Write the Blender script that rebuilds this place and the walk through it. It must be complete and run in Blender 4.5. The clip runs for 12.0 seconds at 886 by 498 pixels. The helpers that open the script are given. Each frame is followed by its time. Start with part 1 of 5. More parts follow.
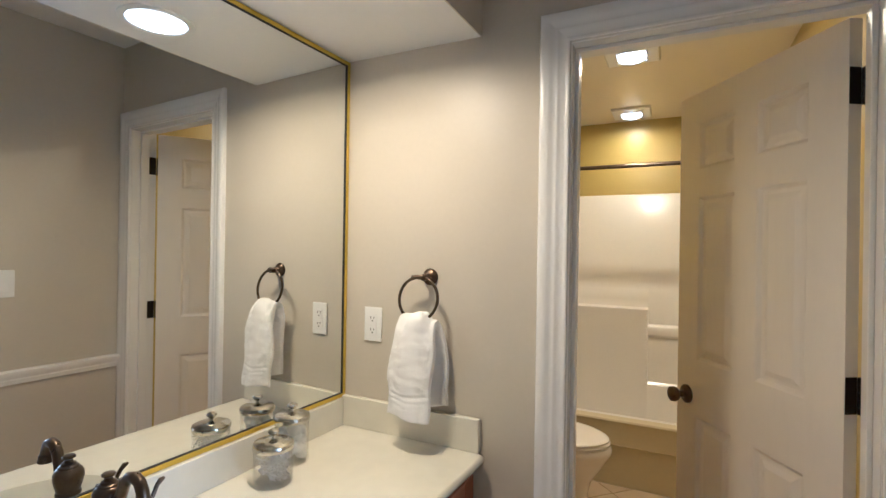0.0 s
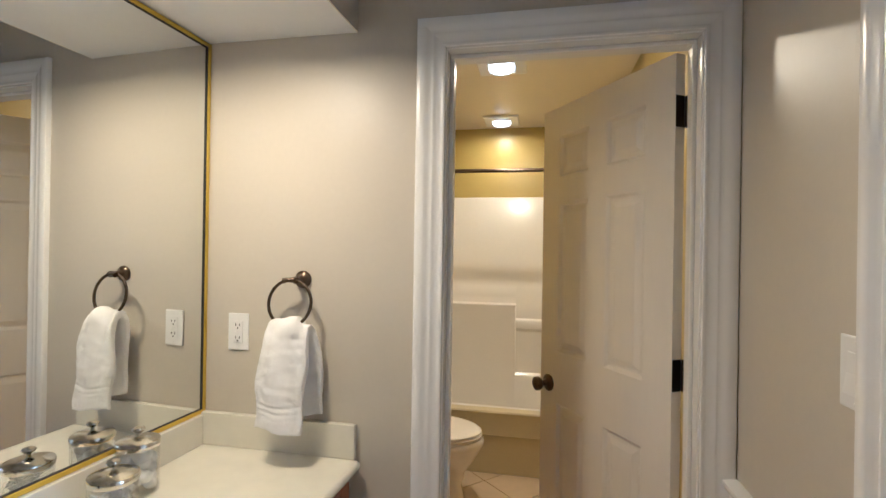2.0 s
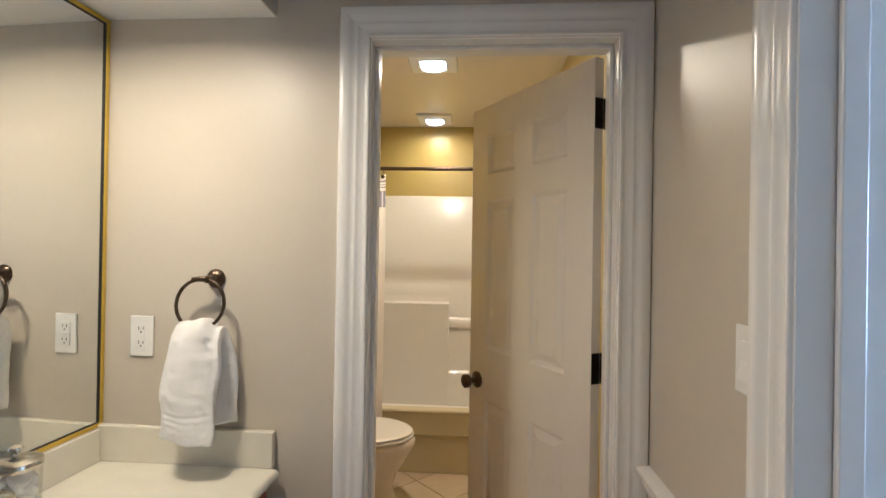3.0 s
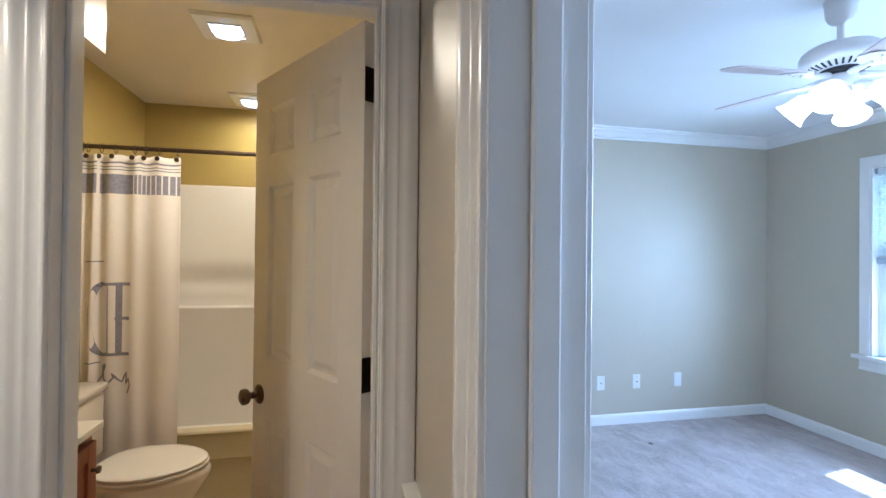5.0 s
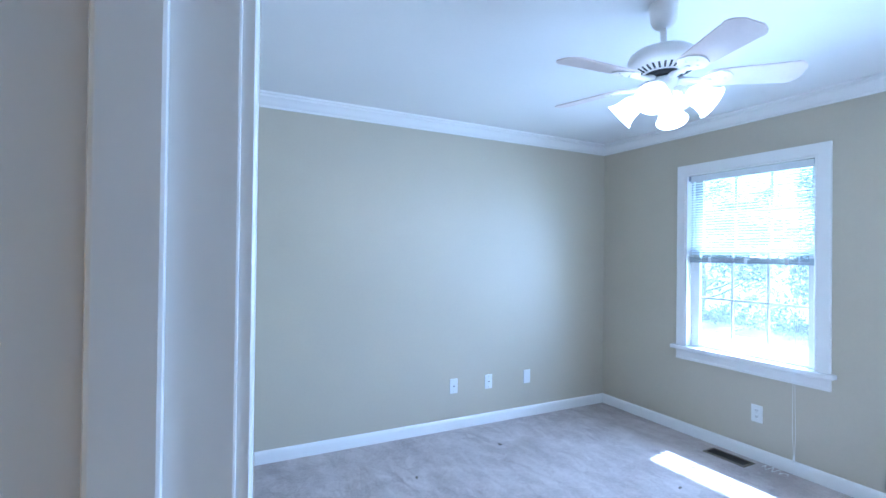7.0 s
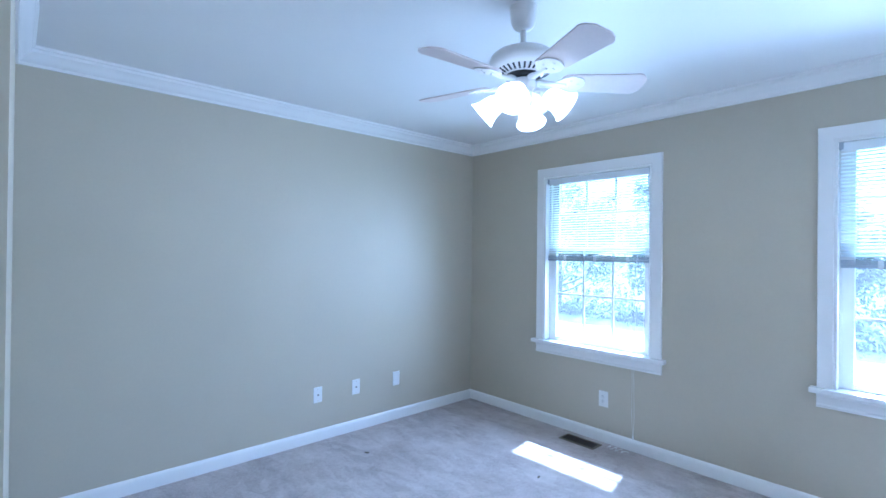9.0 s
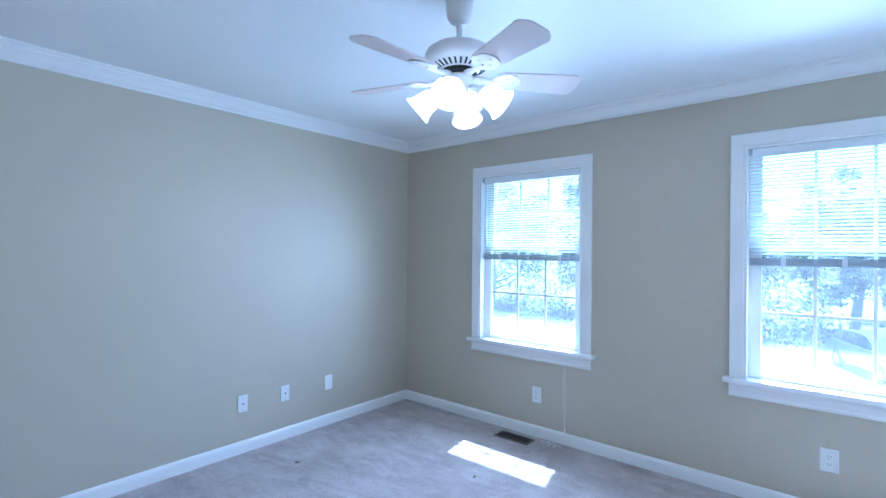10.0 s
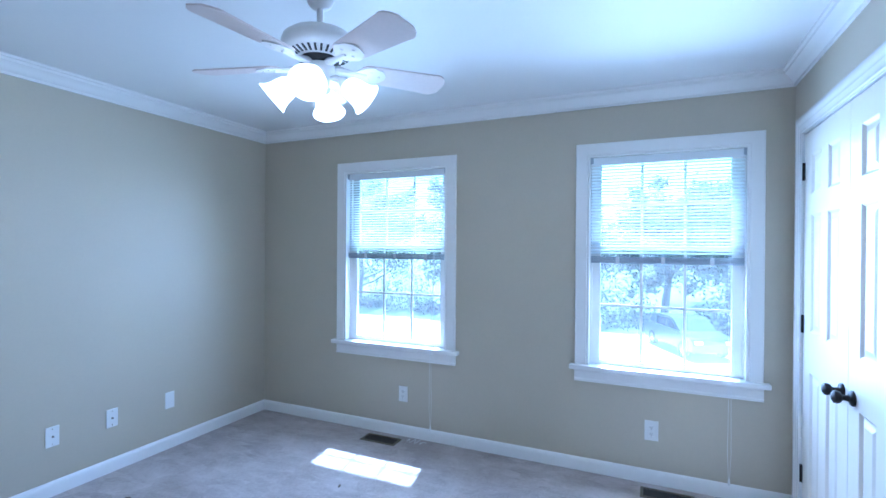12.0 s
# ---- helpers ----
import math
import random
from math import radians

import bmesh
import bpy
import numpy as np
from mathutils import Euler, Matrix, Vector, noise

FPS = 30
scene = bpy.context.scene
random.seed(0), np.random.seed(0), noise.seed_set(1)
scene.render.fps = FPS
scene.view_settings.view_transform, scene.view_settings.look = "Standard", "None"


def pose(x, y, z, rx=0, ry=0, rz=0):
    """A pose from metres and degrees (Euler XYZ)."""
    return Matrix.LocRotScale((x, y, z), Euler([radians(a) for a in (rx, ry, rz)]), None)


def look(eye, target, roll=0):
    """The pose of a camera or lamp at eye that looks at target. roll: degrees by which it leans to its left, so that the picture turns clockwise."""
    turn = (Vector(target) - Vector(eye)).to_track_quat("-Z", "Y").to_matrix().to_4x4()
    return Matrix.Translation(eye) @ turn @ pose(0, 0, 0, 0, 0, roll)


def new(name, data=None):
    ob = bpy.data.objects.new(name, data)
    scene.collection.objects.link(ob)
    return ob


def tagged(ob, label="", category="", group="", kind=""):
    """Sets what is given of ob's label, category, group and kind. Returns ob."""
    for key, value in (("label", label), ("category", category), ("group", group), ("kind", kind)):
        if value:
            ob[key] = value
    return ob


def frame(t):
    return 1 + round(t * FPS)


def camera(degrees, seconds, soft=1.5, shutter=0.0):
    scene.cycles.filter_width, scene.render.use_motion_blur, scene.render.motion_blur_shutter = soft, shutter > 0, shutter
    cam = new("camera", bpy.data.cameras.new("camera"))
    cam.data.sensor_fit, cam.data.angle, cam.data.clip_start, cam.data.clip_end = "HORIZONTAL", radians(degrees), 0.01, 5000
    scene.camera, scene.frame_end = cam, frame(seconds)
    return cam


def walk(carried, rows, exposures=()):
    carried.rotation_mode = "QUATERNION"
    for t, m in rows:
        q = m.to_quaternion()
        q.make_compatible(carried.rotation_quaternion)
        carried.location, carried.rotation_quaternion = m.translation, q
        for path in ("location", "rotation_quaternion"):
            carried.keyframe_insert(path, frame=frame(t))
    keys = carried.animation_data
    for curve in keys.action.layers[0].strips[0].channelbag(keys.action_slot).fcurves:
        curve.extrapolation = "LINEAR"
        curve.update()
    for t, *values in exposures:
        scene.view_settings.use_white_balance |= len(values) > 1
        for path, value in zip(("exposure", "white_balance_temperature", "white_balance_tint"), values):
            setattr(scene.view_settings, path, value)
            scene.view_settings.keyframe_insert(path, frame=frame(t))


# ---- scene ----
cam = camera(86.3, 12.0)
PATH = [
    (0, (-0.501, -1.341, 1.422), (-1.376, 0.458, 1.424), 0.9),
    (0.5, (-0.501, -1.335, 1.426), (-1.262, 0.515, 1.429), 0.9),
    (1, (-0.502, -1.332, 1.426), (-1.141, 0.563, 1.43), 0.9),
    (1.5, (-0.505, -1.327, 1.429), (-1.019, 0.605, 1.429), 0.9),
    (2, (-0.503, -1.325, 1.43), (-0.892, 0.637, 1.434), 0.9),
    (2.5, (-0.494, -1.318, 1.429), (-0.759, 0.665, 1.435), 0.9),
    (4.5, (-0.283, -1.163, 1.4), (0.016, 0.815, 1.41), 0.8),
    (5, (-0.178, -1.115, 1.401), (0.243, 0.841, 1.417), 0.6),
    (5.5, (-0.081, -1.054, 1.404), (0.459, 0.872, 1.416), 0.7),
    (6, (0.014, -1.001, 1.405), (0.682, 0.884, 1.421), 0.8),
    (6.5, (0.063, -0.953, 1.407), (0.854, 0.884, 1.421), 0.9),
    (7, (0.092, -0.91, 1.407), (1.008, 0.868, 1.423), 0.7),
    (9, (0.226, -0.829, 1.419), (1.568, 0.654, 1.431), 0.6),
    (9.5, (0.26, -0.811, 1.422), (1.696, 0.581, 1.432), 0.6),
    (10, (0.277, -0.783, 1.429), (1.808, 0.505, 1.433), 0.5),
    (10.5, (0.298, -0.772, 1.43), (1.912, 0.409, 1.434), 0.5),
    (11, (0.315, -0.762, 1.443), (2.008, 0.302, 1.44), 0.5),
    (11.5, (0.327, -0.754, 1.451), (2.092, 0.188, 1.442), 0.4),
    (12, (0.344, -0.752, 1.45), (2.17, 0.065, 1.442), 0.4),
]
walk(cam, [(t, look(eye, target, roll)) for t, eye, target, roll in PATH],
     [(0.0, 2.9, 4200, 10), (2.5, 2.9, 4200, 10), (5.0, 2.83, 4100, 10), (7.0, 2.78, 4060, 10), (9.0, 2.52, 4060, 10), (10.5, 2.42, 4050, 10), (12.0, 2.29, 4000, 10)])

# ---- world, sun, lamps ----
w = bpy.data.worlds.new("sky_world")
scene.world = w
w.use_nodes = True
wn = w.node_tree.nodes
sky = wn.new("ShaderNodeTexSky")
sky.sky_type = "NISHITA"
sky.sun_disc = False
SUN_DIR = Vector((-0.548, -0.10, -1.0)).normalized()
sky.sun_elevation = math.asin(-SUN_DIR.z)
sky.sun_rotation = math.atan2(-SUN_DIR.x, -SUN_DIR.y)
wn["Background"].inputs["Strength"].default_value = 0.12
w.node_tree.links.new(sky.outputs["Color"], wn["Background"].inputs["Color"])


def lamp(name, kind, where, power, rgb, size=0.1, target=None, spread=180):
    data = bpy.data.lights.new(name, kind)
    data.energy, data.color = power, rgb
    if kind == "AREA":
        data.shape, data.size, data.spread = "DISK", size, radians(spread)
    elif kind == "SUN":
        data.angle = radians(size)
    else:
        data.shadow_soft_size = size
    ob = new(name, data)
    ob.matrix_world = look(where, target) if target else Matrix.Translation(where)
    return ob


WARM = (1.0, 0.63, 0.27)
BATH_WARM = (1.0, 0.645, 0.29)
lamp("sunlight", "SUN", (20, 4, 30), 5.0, (1.0, 0.95, 0.88), 1.6, Vector((20, 4, 30)) + SUN_DIR)
VAN_LIGHT = (-1.24, -0.50)
lamp("vanity_downlight_lamp", "AREA", (VAN_LIGHT[0], VAN_LIGHT[1], 2.066), 1.62, WARM, 0.13, (VAN_LIGHT[0], VAN_LIGHT[1], 0), 167)
lamp("bath_lamp", "AREA", (-0.70, 1.21, 2.380), 3.1, BATH_WARM, 0.10, (-0.70, 1.21, 0))
lamp("tub_lamp", "AREA", (-0.78, 2.30, 2.380), 0.7, BATH_WARM, 0.10, (-0.78, 2.30, 0))
FAN = (1.7655, 0.393)
# the sky's light in the two window openings
for y, power in ((1.068, 3.4), (-0.800, 5.2)):
    sky_lamp = lamp("window_sky_lamp", "AREA", (3.486, y, 1.37), power, (0.95, 0.965, 0.96), 0.84, (0, y, 0.75), 145)
    sky_lamp.data.shape, sky_lamp.data.size_y = "RECTANGLE", 1.30


# ---- materials ----
def node_mat(name):
    m = bpy.data.materials.new(name)
    m.use_nodes = True
    return m, m.node_tree.nodes, m.node_tree.links, m.node_tree.nodes["Principled BSDF"]


def surface(name, rgb, rough=0.5, metal=0.0, var=0.05, scale=2.0, fine=60.0, bump=0.05, bscale=250.0, stretch=(1, 1, 1), spec=0.5, per_piece=0.0, coat=0.0, rvar=0.02):
    """A plain surface with cloudy and fine colour variation, uneven gloss and fine relief."""
    m, n, l, b = node_mat(name)
    tc, mp = n.new("ShaderNodeTexCoord"), n.new("ShaderNodeMapping")
    mp.inputs["Scale"].default_value = stretch
    l.new(tc.outputs["Object"], mp.inputs["Vector"])
    big, small, grain = (n.new("ShaderNodeTexNoise") for _ in range(3))
    for t, sc, det in ((big, scale, 4), (small, fine, 5), (grain, bscale, 3)):
        t.inputs["Scale"].default_value, t.inputs["Detail"].default_value = sc, det
        l.new(mp.outputs["Vector"], t.inputs["Vector"])
    mix = n.new("ShaderNodeMath")
    mix.operation = "MULTIPLY_ADD"
    mix.inputs[1].default_value = 0.4
    l.new(small.outputs["Fac"], mix.inputs[0])
    sc = n.new("ShaderNodeMath")
    sc.operation = "MULTIPLY"
    sc.inputs[1].default_value = 0.6
    l.new(big.outputs["Fac"], sc.inputs[0])
    l.new(sc.outputs[0], mix.inputs[2])
    fac = mix.outputs[0]
    if per_piece:
        oi, ad = n.new("ShaderNodeObjectInfo"), n.new("ShaderNodeMath")
        ad.operation = "MULTIPLY_ADD"
        ad.inputs[1].default_value = per_piece
        l.new(oi.outputs["Random"], ad.inputs[0])
        l.new(fac, ad.inputs[2])
        fac = ad.outputs[0]
    ramp = n.new("ShaderNodeValToRGB")
    e = ramp.color_ramp.elements
    e[0].position, e[1].position = 0.3, 0.7 + per_piece
    e[0].color = (*[min(1, c * (1 - var)) for c in rgb], 1)
    e[1].color = (*[min(1, c * (1 + var)) for c in rgb], 1)
    l.new(fac, ramp.inputs["Fac"])
    l.new(ramp.outputs["Color"], b.inputs["Base Color"])
    rr = n.new("ShaderNodeMapRange")
    rr.inputs["To Min"].default_value, rr.inputs["To Max"].default_value = max(0, rough - rvar), min(1, rough + rvar)
    l.new(small.outputs["Fac"], rr.inputs["Value"])
    l.new(rr.outputs["Result"], b.inputs["Roughness"])
    b.inputs["Metallic"].default_value = metal
    b.inputs["Specular IOR Level"].default_value = spec
    b.inputs["Coat Weight"].default_value = coat
    if bump:
        bp = n.new("ShaderNodeBump")
        bp.inputs["Strength"].default_value, bp.inputs["Distance"].default_value = bump, 0.004
        l.new(grain.outputs["Fac"], bp.inputs["Height"])
        l.new(bp.outputs["Normal"], b.inputs["Normal"])
    return m


def glowing(name, rgb, strength):
    m, n, l, b = node_mat(name)
    b.inputs["Base Color"].default_value = (0.85, 0.85, 0.82, 1)
    b.inputs["Roughness"].default_value = 0.4
    b.inputs["Emission Color"].default_value = (*rgb, 1)
    b.inputs["Emission Strength"].default_value = strength
    return m


def clear_glass(name, tint=(1, 1, 1), gloss=1.0, veil=0.0):
    """Thin clear glass: light goes straight through, with a gloss that grows towards the edges."""
    m, n, l, b = node_mat(name)
    n.remove(b)
    tr, gl, fr, mx, k = n.new("ShaderNodeBsdfTransparent"), n.new("ShaderNodeBsdfGlossy"), n.new("ShaderNodeLayerWeight"), n.new("ShaderNodeMixShader"), n.new("ShaderNodeMath")
    tr.inputs["Color"].default_value = (*tint, 1)
    gl.inputs["Roughness"].default_value = 0.02
    fr.inputs["Blend"].default_value = 0.5
    k.operation = "POWER"
    k.inputs[1].default_value = 4.0
    q = n.new("ShaderNodeMath")
    q.operation = "MULTIPLY_ADD"
    q.inputs[1].default_value, q.inputs[2].default_value = 0.7 * gloss, 0.04 * gloss
    l.new(fr.outputs["Facing"], k.inputs[0])
    l.new(k.outputs[0], q.inputs[0])
    l.new(q.outputs[0], mx.inputs[0])
    l.new(tr.outputs[0], mx.inputs[1])
    l.new(gl.outputs[0], mx.inputs[2])
    out = mx.outputs[0]
    if veil:
        # thin uneven veil, added so scattered sun imitates the glare over the view
        ns, mr, tl, md = n.new("ShaderNodeTexNoise"), n.new("ShaderNodeMapRange"), n.new("ShaderNodeBsdfTranslucent"), n.new("ShaderNodeMixShader")
        ns.inputs["Scale"].default_value, ns.inputs["Detail"].default_value = 5.0, 4.0
        mr.inputs["From Min"].default_value, mr.inputs["From Max"].default_value = 0.3, 0.7
        mr.inputs["To Min"].default_value, mr.inputs["To Max"].default_value = veil * 0.6, veil * 1.4
        tl.inputs["Color"].default_value = (0.8, 0.8, 0.8, 1)
        l.new(ns.outputs["Fac"], mr.inputs["Value"])
        l.new(mr.outputs["Result"], md.inputs[0])
        l.new(out, md.inputs[1])
        l.new(tl.outputs[0], md.inputs[2])
        out = md.outputs[0]
    l.new(out, n["Material Output"].inputs["Surface"])
    return m


VAN_WALL = surface("greige_wall_paint", (0.57, 0.525, 0.435), 0.42, var=0.03, bump=0.025, bscale=180)
BED_WALL = surface("khaki_wall_paint", (0.528, 0.482, 0.374), 0.45, var=0.03, bump=0.025, bscale=180)
BATH_WALL = surface("mustard_wall_paint", (0.46, 0.36, 0.088), 0.33, var=0.03, bump=0.025, bscale=180)
CEIL = surface("ceiling_paint", (0.81, 0.80, 0.78), 0.55, var=0.02, bump=0.02, bscale=120)
BATH_CEIL = surface("bath_ceiling_paint", (0.74, 0.68, 0.56), 0.30, var=0.02, bump=0.0)
TRIM = surface("gloss_white_trim", (0.85, 0.84, 0.82), 0.26, var=0.012, fine=25, bump=0.0)
DOOR_PAINT = surface("satin_white_door_paint", (0.83, 0.785, 0.70), 0.33, var=0.025, bump=0.04, bscale=90, stretch=(1, 1, 0.15))
BRONZE = surface("oil_rubbed_bronze", (0.095, 0.068, 0.044), 0.28, metal=0.8, var=0.3, scale=25, bump=0.03)
BLACK = surface("black_hinge_metal", (0.02, 0.017, 0.016), 0.4, metal=0.5, var=0.2, scale=30, bump=0.02)
GOLD = surface("brushed_gold_frame", (0.64, 0.46, 0.035), 0.36, metal=0.5, var=0.1, scale=8, bump=0.03, stretch=(1, 0.2, 1))
STEEL = surface("polished_nickel", (0.70, 0.67, 0.58), 0.13, metal=1.0, var=0.05, bump=0.0)
COUNTER = surface("cream_cultured_marble", (0.74, 0.71, 0.60), 0.22, var=0.05, scale=5, fine=22, bump=0.0, coat=0.3)
CHERRY = surface("red_cherry_wood", (0.26, 0.075, 0.028), 0.33, var=0.25, scale=3, fine=14, bump=0.08, bscale=40, stretch=(6, 6, 0.6), coat=0.2)
PORCELAIN = surface("bone_porcelain", (0.80, 0.75, 0.66), 0.12, var=0.015, bump=0.0, coat=0.4)
ACRYLIC = surface("almond_acrylic", (0.80, 0.76, 0.68), 0.22, var=0.02, bump=0.0, coat=0.2)
# apron toned darker and yellower than the tub's almond acrylic
APRON = surface("darker_tub_apron", (0.60, 0.53, 0.33), 0.25, var=0.03, bump=0.0)
TILE = surface("beige_floor_tile", (0.58, 0.46, 0.29), 0.3, var=0.12, scale=4, fine=18, bump=0.05, per_piece=0.15)
GROUT = surface("grey_grout", (0.36, 0.31, 0.24), 0.8, var=0.1, bump=0.2)
PLASTIC = surface("white_plastic", (0.82, 0.82, 0.80), 0.3, var=0.01, bump=0.0)
SLOT = surface("dark_slot", (0.03, 0.03, 0.03), 0.6, var=0.1, bump=0.0)
FANWHITE = surface("white_fan_enamel", (0.74, 0.72, 0.70), 0.3, var=0.02, bump=0.0)
BLADE = surface("whitewashed_blade", (0.66, 0.58, 0.55), 0.38, var=0.05, scale=3, bump=0.02)
TOWEL = surface("white_terry", (0.85, 0.84, 0.83), 0.95, var=0.03, scale=25, fine=260, bump=0.7, bscale=380, spec=0.1)
CURTAIN = surface("white_curtain_cloth", (0.83, 0.77, 0.71), 0.85, var=0.03, bump=0.15, bscale=500, spec=0.2)
CURTAIN_BLUE = surface("slate_blue_print", (0.27, 0.265, 0.335), 0.85, var=0.15, scale=60, bump=0.15, bscale=500, spec=0.2)
COTTON = surface("white_cotton", (0.88, 0.88, 0.87), 0.95, var=0.05, bump=0.3, spec=0.1)
BLIND = surface("white_blind_vinyl", (0.80, 0.82, 0.84), 0.4, var=0.02, bump=0.0)
SLAT = surface("thin_slat_vinyl", (0.80, 0.82, 0.84), 0.4, var=0.02, bump=0.0)
_n, _l = SLAT.node_tree.nodes, SLAT.node_tree.links
_tr, _mx = _n.new("ShaderNodeBsdfTranslucent"), _n.new("ShaderNodeMixShader")
_tr.inputs["Color"].default_value = (0.90, 0.92, 0.93, 1)
_mx.inputs["Fac"].default_value = 0.82
_l.new(_n["Principled BSDF"].outputs[0], _mx.inputs[1])
_l.new(_tr.outputs[0], _mx.inputs[2])
_l.new(_mx.outputs[0], _n["Material Output"].inputs["Surface"])
# grey of rail and brackets; also stands for shade on the gathered slats
BLIND_GREY = surface("grey_blind_parts", (0.40, 0.44, 0.50), 0.45, var=0.03, bump=0.0)
VENT_DARK = surface("dark_louvre_metal", (0.045, 0.038, 0.026), 0.5, metal=0.3, var=0.2, scale=20, bump=0.0)
VENT = surface("brown_vent_metal", (0.16, 0.135, 0.095), 0.45, metal=0.4, var=0.2, scale=20, bump=0.05)
GLASS = clear_glass("window_glass", (0.95, 0.97, 0.97), 0.6, 0.05)
JAR_GLASS = clear_glass("jar_glass", (0.99, 0.99, 0.985), 1.1)
SHADE = glowing("lit_frosted_glass", (1.0, 0.93, 0.82), 0.7)
LENS = glowing("lit_lens", (1.0, 0.90, 0.74), 0.8)
GRASS = surface("sunny_lawn", (0.16, 0.21, 0.08), 0.95, var=0.35, scale=0.6, fine=30, bump=0.4, bscale=60, spec=0.1)
CONCRETE = surface("pale_concrete", (0.50, 0.48, 0.45), 0.9, var=0.12, scale=0.7, fine=20, bump=0.2, bscale=80)
BARK = surface("grey_bark", (0.24, 0.21, 0.18), 0.95, var=0.4, scale=6, bump=0.6, bscale=30)
CARPAINT = surface("slate_car_paint", (0.075, 0.09, 0.105), 0.3, metal=0.1, var=0.03, bump=0.0, coat=0.5)
RUBBER = surface("black_rubber", (0.025, 0.025, 0.025), 0.8, var=0.2, bump=0.1)
DARKGLASS = surface("dark_car_glass", (0.03, 0.04, 0.045), 0.06, var=0.1, bump=0.0)
SIDING = surface("white_exterior", (0.62, 0.61, 0.58), 0.7, var=0.05, bump=0.1)

mir, _n, _l, _b = node_mat("mirror_silver")
_b.inputs["Base Color"].default_value = (0.86, 0.87, 0.85, 1)
_b.inputs["Metallic"].default_value, _b.inputs["Roughness"].default_value = 1.0, 0.01


def leaf_mat(name, rgb):
    m, n, l, b = node_mat(name)
    geo, ramp = n.new("ShaderNodeNewGeometry"), n.new("ShaderNodeValToRGB")
    e = ramp.color_ramp.elements
    e[0].color, e[1].color = (*[c * 0.55 for c in rgb], 1), (*[c * 1.5 for c in rgb], 1)
    l.new(geo.outputs["Random Per Island"], ramp.inputs["Fac"])
    l.new(ramp.outputs["Color"], b.inputs["Base Color"])
    b.inputs["Roughness"].default_value = 0.55
    tr, mx = n.new("ShaderNodeBsdfTranslucent"), n.new("ShaderNodeMixShader")
    l.new(ramp.outputs["Color"], tr.inputs["Color"])
    mx.inputs["Fac"].default_value = 0.5
    l.new(b.outputs["BSDF"], mx.inputs[1])
    l.new(tr.outputs["BSDF"], mx.inputs[2])
    l.new(mx.outputs["Shader"], [q for q in n if q.type == "OUTPUT_MATERIAL"][0].inputs["Surface"])
    return m


LEAF = leaf_mat("green_leaves", (0.110, 0.120, 0.108))
LEAF2 = leaf_mat("olive_leaves", (0.115, 0.125, 0.112))


